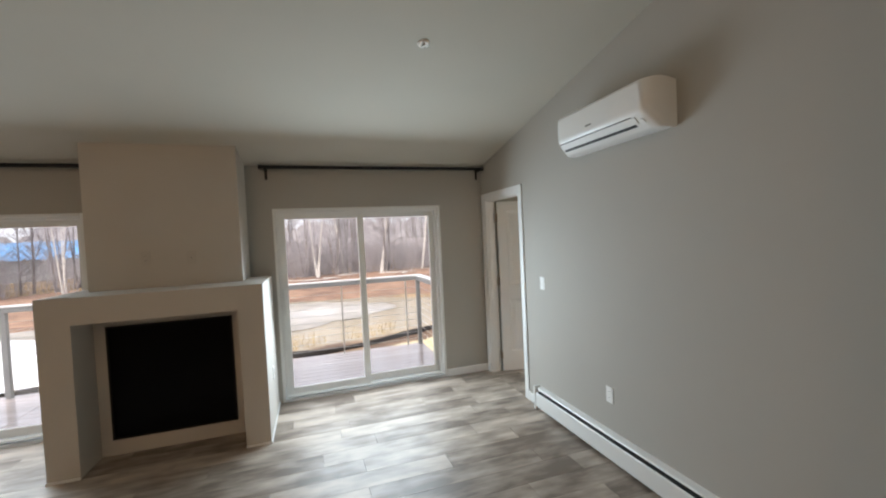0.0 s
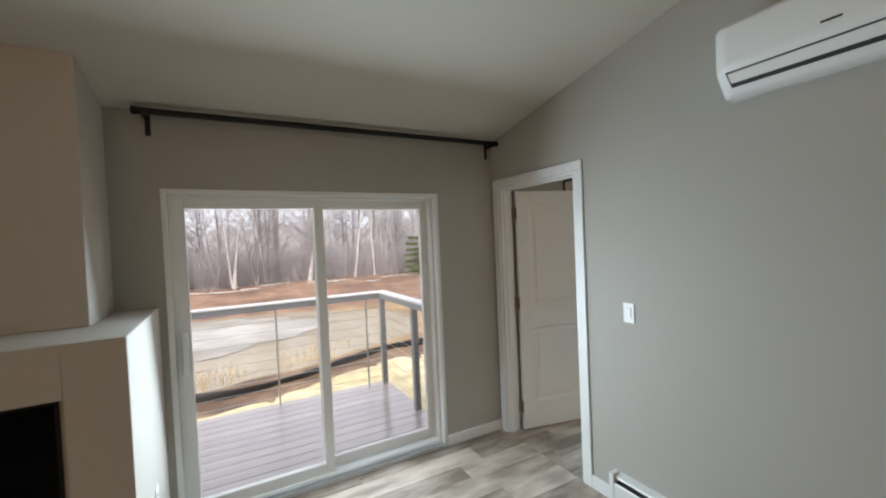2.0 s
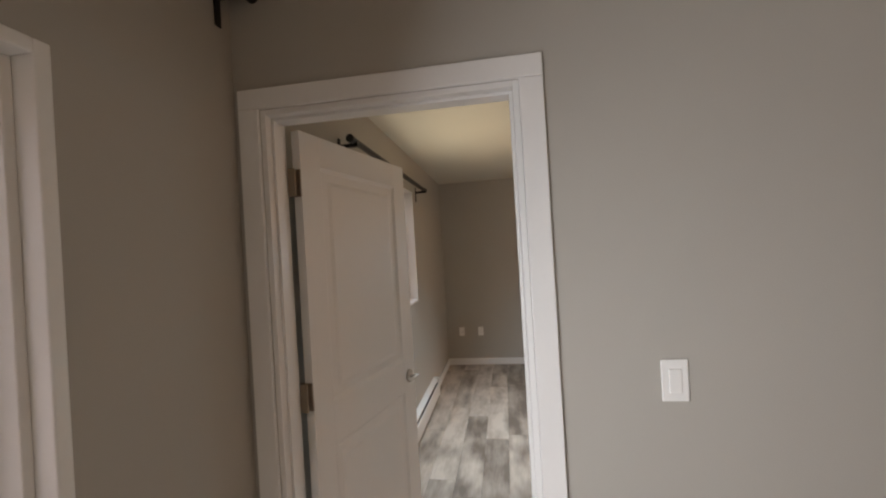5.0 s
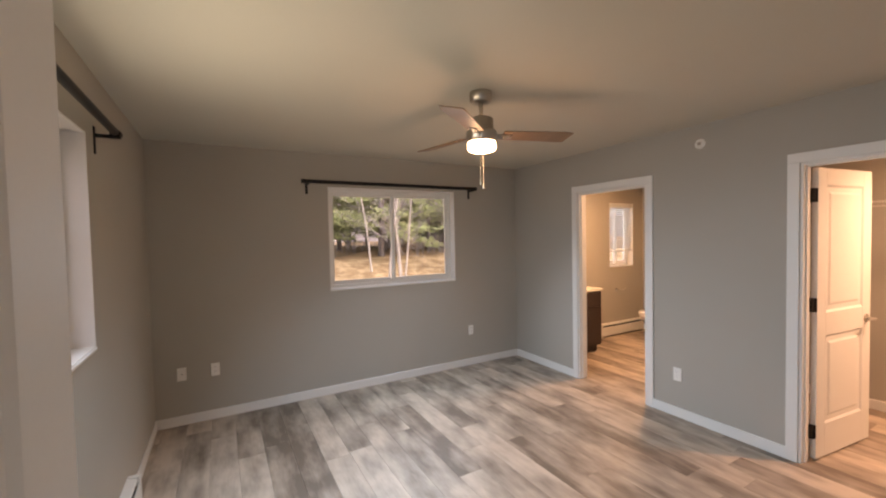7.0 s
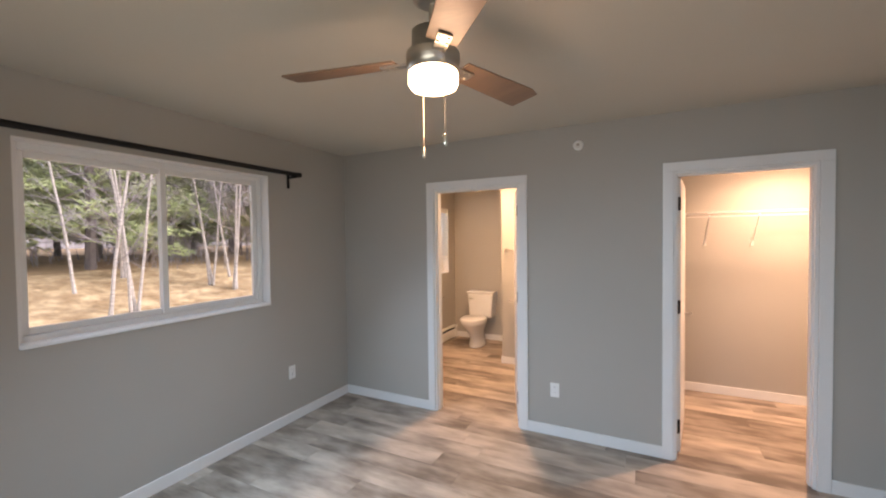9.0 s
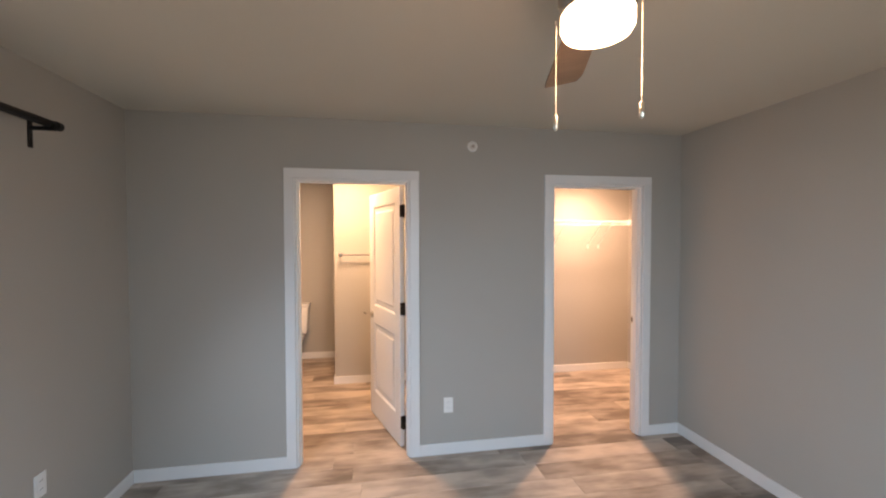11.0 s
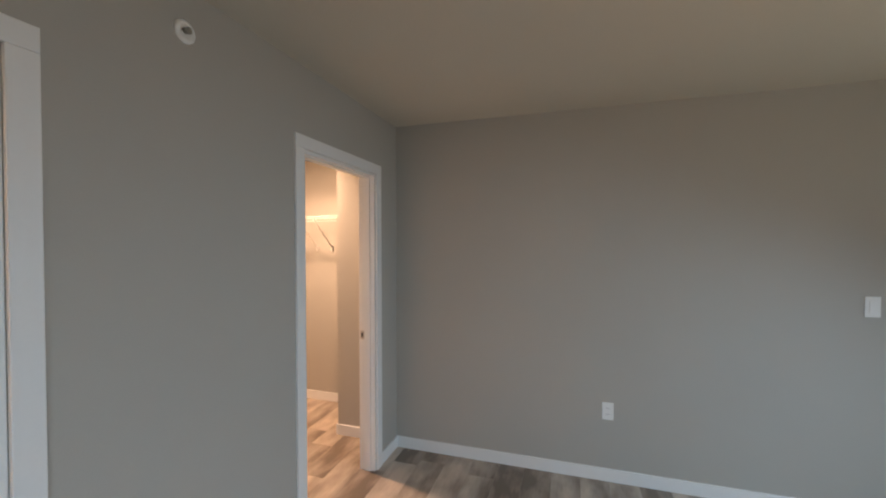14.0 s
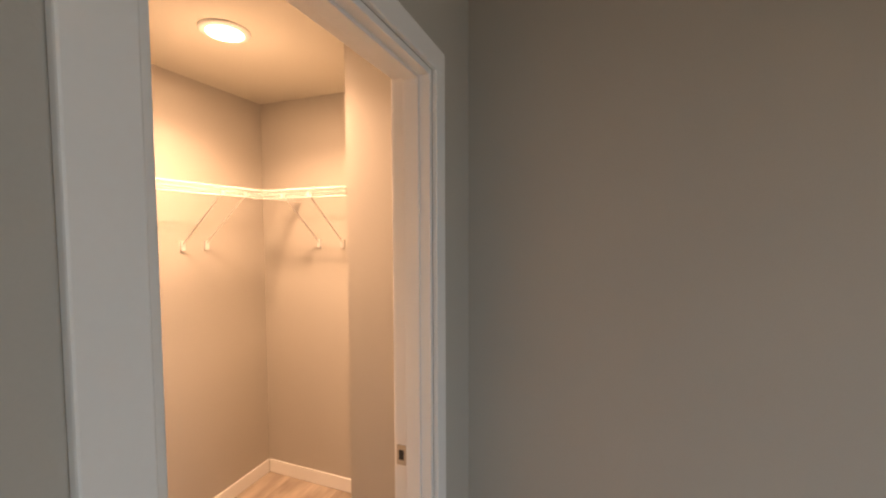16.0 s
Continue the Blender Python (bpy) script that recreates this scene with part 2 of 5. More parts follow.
def wall(name, axis, lo, hi, a0, a1, z0, top, holes=(), label="", material=None):
    """A wall between the planes lo and hi of an axis, from a0 to a1 along the other, with openings (b0, b1, z0, z1) right through it."""
    topz = top if callable(top) else (lambda a: top)
    us = sorted({a0, a1, *(h[0] for h in holes), *(h[1] for h in holes)})
    ws = sorted({z0, 99.0, *(h[2] for h in holes if h[2] > z0), *(h[3] for h in holes)})
    bm, seen = bmesh.new(), {}

    def vert(i, k, side):
        key = (i, k, side)
        if key not in seen:
            z = topz(us[i]) if ws[k] == 99.0 else ws[k]
            p = hi if side else lo
            seen[key] = bm.verts.new((p, us[i], z) if axis == "x" else (us[i], p, z))
        return seen[key]

    def solid(i, k):
        if not (0 <= i < len(us) - 1 and 0 <= k < len(ws) - 1):
            return False
        u, w = (us[i] + us[i + 1]) / 2, (ws[k] + min(ws[k + 1], ws[k] + 0.01)) / 2
        return not any(h[0] < u < h[1] and h[2] < w + 0.001 and w < h[3] for h in holes)

    for i in range(len(us) - 1):
        for k in range(len(ws) - 1):
            if not solid(i, k):
                continue
            for side in (0, 1):
                bm.faces.new((vert(i, k, side), vert(i + 1, k, side), vert(i + 1, k + 1, side), vert(i, k + 1, side)))
            for di, dk, e in ((-1, 0, ((i, k), (i, k + 1))), (1, 0, ((i + 1, k), (i + 1, k + 1))), (0, -1, ((i, k), (i + 1, k))), (0, 1, ((i, k + 1), (i + 1, k + 1)))):
                if not solid(i + di, k + dk):
                    (p, q), (r, s) = e
                    bm.faces.new((vert(p, q, 0), vert(r, s, 0), vert(r, s, 1), vert(p, q, 1)))
    bmesh.ops.recalc_face_normals(bm, faces=bm.faces)
    return tagged(part(name, bm, material or M_WALL), label or "smooth painted greige drywall wall", "wall", kind="structure")


# ---- the plan ----
CEIL = 2.46
CLOSET_CEIL = 2.40
XE, YS, XW = 4.19, -3.938, 0.115
SLOPE0, SLOPE = 2.435, 0.2


def vault(y):
    return SLOPE0 - SLOPE * y


SL_R, SL_L = (-2.318, -0.532, 0.0, 2.0), (-5.66, -3.875, 0.0, 2.0)
WIN_N, WIN_E, WIN_B = (1.02, 2.515, 1.10, 2.125), (-3.0, -1.503, 1.063, 2.13), (-6.36, -5.79, 1.06, 2.06)
D_BED, D_BATH, D_CLOS = (-0.90, -0.087, -0.1, 2.045), (2.344, 3.148, -0.1, 2.045), (0.459, 1.236, -0.1, 2.045)

wall("wall_north", "y", 0, 0.17, -7.0, XE + 0.17, -0.1, 2.62, [(*SL_R[:2], -0.02, SL_R[3]), (*SL_L[:2], -0.02, SL_L[3]), WIN_N])
wall("wall_bedroom_west", "x", 0, XW, YS - 0.115, 0, -0.1, lambda y: max(vault(y), CEIL) + 0.1, [D_BED])
wall("wall_living_east", "x", -0.62, -0.50, -7.5, -4.48, -0.1, lambda y: vault(y) + 0.1)
wall("wall_closet_return", "y", -4.48, YS - 0.115, -0.62, 0.08, -0.1, lambda x: vault(-4.5) + 0.1)
wall("wall_east", "x", XE, XE + 0.17, -6.77, 0, -0.1, 2.62, [WIN_E, WIN_B])
wall("wall_bedroom_south", "y", YS - 0.115, YS, XW, XE, -0.1, 2.62, [D_BATH, D_CLOS])
wall("wall_closet_south", "y", -5.63, -5.51, -0.50, 2.10, -0.1, 2.62)
wall("wall_bath_west", "x", 2.10, 2.215, -6.60, YS - 0.115, -0.1, 2.62)
wall("wall_bath_south", "y", -6.77, -6.60, 2.10, XE, -0.1, 2.62)
wall("wall_bath_partition", "y", -5.68, -5.56, 2.215, 3.045, -0.1, 2.62)
wall("wall_living_west", "x", -7.12, -7.0, -7.5, 0.17, -0.1, lambda y: vault(y) + 0.1)
wall("wall_living_south", "y", -7.62, -7.5, -7.12, -0.51, -0.1, 4.02)

bm = bmesh.new()
v = [bm.verts.new((x, y, vault(y) + d)) for d in (0, 0.1) for x, y in ((-7.0, 0), (0, 0), (0, -4.48), (-0.50, -4.48), (-0.50, -7.5), (-7.0, -7.5))]
bm.faces.new(v[:6])
bm.faces.new(list(reversed(v[6:])))
for i in range(6):
    bm.faces.new((v[i], v[(i + 1) % 6], v[6 + (i + 1) % 6], v[6 + i]))
bmesh.ops.recalc_face_normals(bm, faces=bm.faces)
tagged(part("ceiling_living", bm, M_CEIL), "sloped off-white painted ceiling", "ceiling", kind="structure")
tagged(part("ceiling_bedroom", box(XW, YS, CEIL, XE, 0, CEIL + 0.1), M_CEIL), "flat off-white painted bedroom ceiling", "ceiling", kind="structure")
tagged(part("ceiling_bath", box(2.215, -6.60, CEIL, XE, YS - 0.115, CEIL + 0.1), M_CEIL), "flat painted bathroom ceiling", "ceiling", kind="structure")
bm = box(0.08, -4.48, CLOSET_CEIL, 2.10, YS - 0.115, CEIL + 0.1)
box(-0.50, -5.51, CLOSET_CEIL, 2.10, -4.48, CEIL + 0.1, bm)
tagged(part("ceiling_closet", bm, M_CEIL), "flat painted closet ceiling", "ceiling", kind="structure")
# roof over the flat part keeps the sky out
tagged(part("roof", box(0.13, -7.0, 2.63, XE + 0.4, 0.4, 2.75), mat("roof_felt", (0.08, 0.08, 0.085), 0.9)), "dark flat roof over the bedroom", "roof", kind="structure")

# ---- doors, casings, baseboards ----


def slab(axis, lo, hi, p0, p1, z0, z1):
    return box(lo, p0, z0, hi, p1, z1) if axis == "x" else box(p0, lo, z0, p1, hi, z1)


def casing(name, axis, face, out, a0, a1, top):
    """Flat white casing round a door opening on one face of a wall; out is the side it stands proud to."""
    w, h, t = 0.068, 0.065, 0.014 * out
    c = thing(name, "flat white-painted door casing", "door casing", kind="structure")
    for nm, p0, p1, z0, z1 in (("leg", a0 - w, a0, 0, top), ("leg", a1, a1 + w, 0, top), ("head", a0 - w, a1 + w, top, top + h)):
        part(nm, slab(axis, face, face + t, p0, p1, z0, z1), M_TRIM, c, bevel=0.003)
    return c


def jamb(name, axis, lo, hi, a0, a1, top, stop):
    j = 0.018
    c = thing(name, "white-painted door jamb with a stop", "door jamb", kind="structure")
    for nm, p0, p1, z0, z1 in (("leg", a0, a0 + j, 0, top), ("leg", a1 - j, a1, 0, top), ("head", a0 + j, a1 - j, top - j, top)):
        part(nm, slab(axis, lo, hi, p0, p1, z0, z1), M_TRIM, c, bevel=0.002)
    for p0, p1, z0, z1 in ((a0 + j, a0 + j + 0.01, 0, top - j), (a1 - j - 0.01, a1 - j, 0, top - j), (a0 + j + 0.01, a1 - j - 0.01, top - j - 0.01, top - j)):
        part("stop", slab(axis, *stop, p0, p1, z0, z1), M_TRIM, c, bevel=0.002)
    return c


def door(name, label, hinge, turn, width, flip, hinge_m, lever=-1):
    """Two-panel moulded door. Its own x runs from the hinge to the latch, its thickness along y (flip: 1 or -1)."""
    d = thing(name, label, "door", kind="structure", at=pose(hinge[0], hinge[1], 0, 0, 0, turn))
    h, t = 2.015, 0.035
    y0, y1 = (0, t) if flip > 0 else (-t, 0)
    st, r = 0.115, ((0.012, 0.24), (0.86, 1.02), (1.90, h))
    bm = bmesh.new()
    for a, b, lo, hi in ((0.008, st, 0.012, h), (width - st, width, 0.012, h), *((st, width - st, *q) for q in r)):
        box(a, y0, lo, b, y1, hi, bm)
    part("leaf", bm, M_DOOR, d, bevel=0.0015)
    for lo, hi in ((0.24, 0.86), (1.02, 1.90)):
        # sloped sticking round a raised field, on both faces
        bm = bmesh.new()
        rings = [(0.0, 0.0), (0.014, 0.009), (0.045, 0.009), (0.062, 0.003)]
        for side in (0, 1):
            loops = []
            for ins, dep in rings:
                y = (y0 + dep) if side == 0 else (y1 - dep)
                loops.append([bm.verts.new(p) for p in ((st + ins, y, lo + ins), (width - st - ins, y, lo + ins), (width - st - ins, y, hi - ins), (st + ins, y, hi - ins))])
            for a, b in zip(loops, loops[1:]):
                for i in range(4):
                    bm.faces.new((a[i], a[(i + 1) % 4], b[(i + 1) % 4], b[i]))
            bm.faces.new(loops[-1])
        bmesh.ops.recalc_face_normals(bm, faces=bm.faces)
        part("panel", bm, M_DOOR, d)
    for z in (0.20, 1.08, 1.83):
        yk = y0 if flip > 0 else y1
        bm = rod((-0.002, yk, z - 0.048), (-0.002, yk, z + 0.048), 0.0085)
        box(0.004, y0 + 0.001, z - 0.048, 0.0085, y1 - 0.001, z + 0.048, bm)
        box(-0.014, yk, z - 0.048, 0.008, yk - flip * 0.012, z + 0.048, bm)
        box(-0.016, yk - flip * 0.006, z - 0.048, -0.012, yk + flip * 0.028, z + 0.048, bm)
        part("hinge", bm, hinge_m, d, "metal butt hinge")
    hx, hz = width - 0.065, 0.93
    for s, y in ((-1, y0), (1, y1)):
        bm = rod((hx, y, hz), (hx, y + s * 0.008, hz), 0.031, seg=24)
        rod((hx, y + s * 0.006, hz), (hx, y + s * 0.05, hz), 0.010, bm)
        rod((hx - lever * 0.008, y + s * 0.05, hz), (hx + lever * 0.095, y + s * 0.052, hz + 0.004), 0.0095, bm, r2=0.007)
        part("handle", bm, M_NICKEL, d, "satin nickel lever handle", smooth=False)
    part("latch_plate", box(width, y0 + 0.006, hz - 0.028, width + 0.0015, y1 - 0.006, hz + 0.028), M_NICKEL, d, "small metal latch plate")
    return d


casing("casing_bedroom_out", "x", 0, -1, D_BED[0], D_BED[1], D_BED[3])
casing("casing_bedroom_in", "x", XW, 1, D_BED[0], D_BED[1], D_BED[3])
jamb("jamb_bedroom", "x", 0, XW, *D_BED[:2], D_BED[3], (0.03, 0.075))
door("door_1", "open white-painted two-panel bedroom door with bronze hinges", (XW + 0.016, -0.110), -12.8, 0.795, -1, M_TANHINGE)
for nm, dd in (("bath", D_BATH), ("closet", D_CLOS)):
    casing(f"casing_{nm}_out", "y", YS, 1, dd[0], dd[1], dd[3])
    casing(f"casing_{nm}_in", "y", YS - 0.115, -1, dd[0], dd[1], dd[3])
    jamb(f"jamb_{nm}", "y", YS - 0.115, YS, *dd[:2], dd[3], (YS - 0.075, YS - 0.03))
door("door_2", "open white-painted two-panel bathroom door with dark hinges", (2.374, YS - 0.140), -71.6, 0.750, 1, M_DARKHINGE, lever=1)
door("door_3", "open white-painted two-panel closet door with dark hinges", (1.218, YS - 0.121), -96.4, 0.725, -1, M_DARKHINGE)
ob = part("strike_plate", box(0.477, YS - 0.110, 0.908, 0.4785, YS - 0.080, 0.968), M_NICKEL)
part("hole", box(0.4785, YS - 0.103, 0.923, 0.479, YS - 0.087, 0.953), M_SLOT, ob, "dark latch hole")
tagged(ob, "small nickel strike plate on the closet jamb", "strike plate")


def baseboard(name, x0, y0, x1, y1, side):
    """Along a wall from one corner to another; side is the way it stands out, as (dx, dy)."""
    t = 0.012
    bm = box(min(x0, x1) + min(0, side[0] * t), min(y0, y1) + min(0, side[1] * t), 0.0, max(x0, x1) + max(0, side[0] * t), max(y0, y1) + max(0, side[1] * t), 0.085)
    return tagged(part(name, bm, M_TRIM, bevel=0.003), "white-painted flat baseboard", "baseboard", kind="structure")


CW = 0.068
for i, (p, s) in enumerate([
    ((XE, YS + 0.0, XE, -0.0), (-1, 0)),
    ((XW, YS, D_CLOS[0] - CW, YS), (0, 1)),
    ((D_CLOS[1] + CW, YS, D_BATH[0] - CW, YS), (0, 1)),
    ((D_BATH[1] + CW, YS, XE - 0.012, YS), (0, 1)),
    ((XW, YS + 0.012, XW, D_BED[0] - CW), (1, 0)),
    ((3.06, 0, XE - 0.012, 0), (0, -1)),
    ((-0.53, 0, -0.0, 0), (0, -1)),
    ((0, D_BED[0] - CW, 0, -1.14), (-1, 0)),
    ((0.08, -4.48, 0.08, YS - 0.115), (1, 0)),
    ((-0.50, -5.498, -0.50, -4.492), (1, 0)),
    ((-0.50, -4.48, 0.092, -4.48), (0, -1)),
    ((-0.488, -5.51, 2.10, -5.51), (0, 1)),
    ((2.10, -5.498, 2.10, YS - 0.115), (-1, 0)),
    ((2.23, -5.56, 3.057, -5.56), (0, 1)),
    ((3.045, -5.68, 3.045, -5.56), (1, 0)),
    ((2.23, -6.60, XE - 0.012, -6.60), (0, 1)),
    ((XE, -5.50, XE, -5.0), (-1, 0)),
]):
    baseboard("baseboard", *p, s)

# ---- sliding doors and windows ----


def ring(a0, a1, z0, z1, w, b0, b1, place, bm=None, wb=None):
    """A rectangular frame in the plane of a wall: place(a, b, z) gives the corner."""
    bm = bm or bmesh.new()
    wb = w if wb is None else wb
    for p0, p1, q0, q1 in ((a0, a0 + w, z0, z1), (a1 - w, a1, z0, z1), (a0 + w, a1 - w, z0, z0 + wb), (a0 + w, a1 - w, z1 - w, z1)):
        box(*place(p0, b0, q0), *place(p1, b1, q1), bm)
    return bm


def along_y(a, b, z):
    return (a, b, z)


def along_x(a, b, z):
    return (XE + b, a, z)


def sliding_door(name, x0, x1, z1):
    d = thing(name, "white vinyl sliding patio door with two glass panels, closed", "patio door", kind="structure", at=pose(0, 0, 0))
    part("door_frame", ring(x0, x1, 0.0, z1, 0.03, -0.004, 0.17, along_y), M_VINYL, d, bevel=0.004)
    part("inner_frame", ring(x0 + 0.03, x1 - 0.03, 0.03, z1 - 0.03, 0.02, 0.045, 0.16, along_y), M_VINYL, d, bevel=0.003)
    bm = ring(x0 + 0.045, x1 - 0.045, 0.045, z1 - 0.045, 0.014, 0.105, 0.112, along_y)
    part("track_rib", bm, M_VINYL, d)
    part("sill_step", box(x0 + 0.02, -0.004, 0.002, x1 - 0.02, 0.045, 0.03), M_VINYL, d, bevel=0.004)
    mid = (x0 + x1) / 2 - 0.013
    for nm, a, b, y in (("sliding_panel", x0 + 0.045, mid + 0.035, 0.055), ("fixed_panel", mid - 0.025, x1 - 0.045, 0.115)):
        p = part(nm, ring(a, b, 0.047, z1 - 0.047, 0.062, y, y + 0.04, along_y, wb=0.075), M_VINYL, d, bevel=0.004)
        pane = part("pane", box(a + 0.05, y + 0.018, 0.11, b - 0.05, y + 0.022, z1 - 0.10), M_GLASS, p, "clear glass pane")
        pane.visible_shadow = False
    bm = box(x0 + 0.06, 0.02, 0.90, x0 + 0.092, 0.055, 1.16)
    part("pull_handle", bm, M_VINYL, d, "white pull handle", bevel=0.006)
    return d


sliding_door("patio_door_1", *SL_R[:2], SL_R[3])
sliding_door("patio_door_2", *SL_L[:2], SL_L[3])


def slider_window(name, a0, a1, z0, z1, place, label):
    w = thing(name, label, "window", kind="structure")
    part("sill", box(*place(a0 + 0.002, -0.006, z0 - 0.0), *place(a1 - 0.002, 0.09, z0 + 0.014)), M_TRIM, w, "white window sill", bevel=0.003)
    part("liner", ring(a0, a1, z0 + 0.014, z1, 0.006, 0.0, 0.09, place), M_TRIM, w)
    part("window_frame", ring(a0 + 0.004, a1 - 0.004, z0 + 0.01, z1 - 0.004, 0.04, 0.09, 0.16, place), M_VINYL, w, bevel=0.004)
    mid = (a0 + a1) / 2
    for lo, hi, b in ((a0 + 0.044, mid + 0.022, 0.10), (mid - 0.018, a1 - 0.044, 0.128)):
        s = part("sash", ring(lo, hi, z0 + 0.05, z1 - 0.044, 0.036, b, b + 0.026, place), M_VINYL, w, bevel=0.003)
        pane = part("pane", box(*place(lo + 0.03, b + 0.011, z0 + 0.08), *place(hi - 0.03, b + 0.014, z1 - 0.075)), M_GLASS, s, "clear glass pane")
        pane.visible_shadow = False
    return w


slider_window("window_1", *WIN_N, along_y, "white vinyl sliding window in the bedroom beside the door")
slider_window("window_2", *WIN_E, along_x, "white vinyl sliding window looking out on pines")
slider_window("window_3", *WIN_B, along_x, "small white bathroom window behind a blind")

# slatted blind in the bathroom window
blind = thing("window_blind", "white slatted blind lowered over the bathroom window", "blind")
part("headrail", box(XE + 0.005, -6.35, 1.99, XE + 0.06, -5.80, 2.05), M_BLIND, blind, bevel=0.004)
for i in range(20):
    z = 1.965 - i * 0.032
    bm = box(-0.022, -0.27, -0.001, 0.022, 0.27, 0.001)
    bmesh.ops.transform(bm, matrix=pose(XE + 0.035, -6.075, z, 0, 24, 0), verts=bm.verts)
    part("slat", bm, M_BLIND, blind)
part("bottom_rail", box(XE + 0.015, -6.345, 1.30, XE + 0.055, -5.805, 1.32), M_BLIND, blind, bevel=0.003)


def curtain_rod(name, a, b, z, wall_at, out, axis, label, m):
    """A rod before a wall: from a to b, with a bracket near each end that reaches back to the wall and hangs below it."""
    c = thing(name, label, "curtain rod")

    def at(s, o, zz):
        return (s, wall_at + out * o, zz) if axis == "y" else (wall_at + out * o, s, zz)

    o = 0.085
    part("rod", rod(at(a, o, z), at(b, o, z), 0.0185), m, c, smooth=False)
    sg = 1 if b > a else -1
    for e, s in ((a, -1), (b, 1)):
        part("finial", rod(at(e, o, z), at(e + s * sg * 0.03, o, z), 0.0215), m, c)
    for e in (a + sg * 0.03, b - sg * 0.03):
        bm = box(*at(e - 0.013, 0.0, z - 0.115), *at(e + 0.013, 0.006, z + 0.02))
        box(*at(e - 0.008, 0.006, z - 0.032), *at(e + 0.008, o + 0.014, z - 0.014), bm)
        box(*at(e - 0.012, o - 0.022, z - 0.032), *at(e + 0.012, o + 0.022, z + 0.004), bm)
        part("bracket", bm, m, c, bevel=0.002)
    return c


curtain_rod("curtain_rod", -2.385, -0.03, 2.408, 0, -1, "y", "black metal curtain rod above the patio door", M_BLACK)
curtain_rod("curtain_rod", -5.90, -3.72, 2.405, 0, -1, "y", "black metal curtain rod partly behind the chimney breast", M_BLACK)
curtain_rod("curtain_rod", 0.80, 2.685, 2.165, 0, -1, "y", "dark metal curtain rod above the bedroom window", M_BLACK)
curtain_rod("curtain_rod", -1.265, -3.235, 2.165, XE, -1, "x", "dark bronze curtain rod above the bedroom window", M_BLACK)

# ---- living room ----
# fireplace: a wide plastered base with a recessed firebox, and a narrower chimney breast on it
fp = thing("fireplace", "painted plaster fireplace with recessed dark gas firebox", "fireplace", at=pose(-3.095, -0.4, 0))
FX0, FX1, FY, FZ = -3.835, -2.355, -0.848, 1.325
OX0, OX1, OZ, OY = -3.635, -2.545, 1.122, -0.54


def local(bm, ob):
    bmesh.ops.transform(bm, matrix=ob.matrix_basis.inverted(), verts=bm.verts)
    return bm


bm = bmesh.new()
box(FX0, FY, 0, OX0, 0, FZ, bm)
box(OX1, FY, 0, FX1, 0, FZ, bm)
box(OX0, FY, OZ, OX1, 0, FZ, bm)
box(OX0, OY, 0, OX1, 0, OZ, bm)
bmesh.ops.remove_doubles(bm, verts=bm.verts, dist=0.0005)
part("base", local(bm, fp), M_PLASTER, fp, bevel=0.004)
part("chimney_breast", local(box(-3.685, -0.45, FZ, -2.552, 0, 2.60), fp), M_PLASTER, fp, bevel=0.004)
part("firebox_glass", local(box(-3.54, OY - 0.006, 0.138, -2.657, OY - 0.002, 1.032), fp), M_FIREGLASS, fp, "black reflective firebox glass")
part("firebox_trim", local(ring(-3.552, -2.645, 0.126, 1.044, 0.014, OY - 0.01, OY, along_y), fp), M_BLACK, fp, "thin black metal surround")
part("shoe_trim", local(box(FX0 - 0.004, FY - 0.008, 0, OX0, FY, 0.02), fp), M_TRIM, fp)
part("shoe_trim", local(box(OX1, FY - 0.008, 0, FX1 + 0.008, FY, 0.02), fp), M_TRIM, fp)
part("shoe_trim", local(box(FX1, FY, 0, FX1 + 0.008, -0.0, 0.02), fp), M_TRIM, fp)


def wall_plate(name, label, m, w=0.07, h=0.115, kind="outlet", material=None):
    """Its own x runs along the wall, z up, and -y out of the wall."""
    material = material or M_PLATE
    o = thing(name, label, "light switch" if kind == "switch" else "cover plate" if kind == "blank" else "outlet", at=m)
    part("cover_plate", box(-w / 2, -0.006, -h / 2, w / 2, 0, h / 2), material, o, bevel=0.003)
    if kind == "switch":
        part("rocker", box(-0.016, -0.010, -0.033, 0.016, -0.006, 0.033), material, o, bevel=0.002)
    elif kind == "outlet":
        for z in (-0.02, 0.02):
            bm = prism([(0.017 * math.cos(a), 0.0145 * math.sin(a)) for a in [i * math.pi / 8 for i in range(16)]], 0.002, pose(0, -0.006, z, 90, 0, 0))
            s = part("socket", bm, material, o)
            for x in (-0.006, 0.006):
                part("slot", box(x - 0.001, -0.0086, z - 0.001, x + 0.001, -0.008, z + 0.007), M_SLOT, s, "dark slot")
    elif kind == "blank":
        part("screw", rod((0, -0.006, 0), (0, -0.0075, 0), 0.004), M_SLOT, o)
    return o


EAST_FACING, WEST_FACING, NORTH_FACING, SOUTH_FACING = 90, -90, 180, 0
wall_plate("light_switch", "white rocker light switch beside the bedroom door", pose(0, -1.27, 1.175, 0, 0, WEST_FACING), kind="switch")
wall_plate("outlet", "white wall outlet above the baseboard heater", pose(0, -2.09, 0.46, 0, 0, WEST_FACING))
wall_plate("outlet", "wall outlet painted over on the chimney breast", pose(-3.277, -0.45, 1.57, 0, 0, SOUTH_FACING), material=M_PAINTED)
wall_plate("cover_plate", "blank cover plate painted over on the chimney breast", pose(-2.945, -0.45, 1.56, 0, 0, SOUTH_FACING), kind="blank", material=M_PAINTED)
wall_plate("outlet", "white wall outlet on the side of the fireplace", pose(FX1, -0.43, 0.46, 0, 0, EAST_FACING))
wall_plate("outlet", "white wall outlet below the bedroom window", pose(XE, -3.205, 0.437, 0, 0, WEST_FACING))
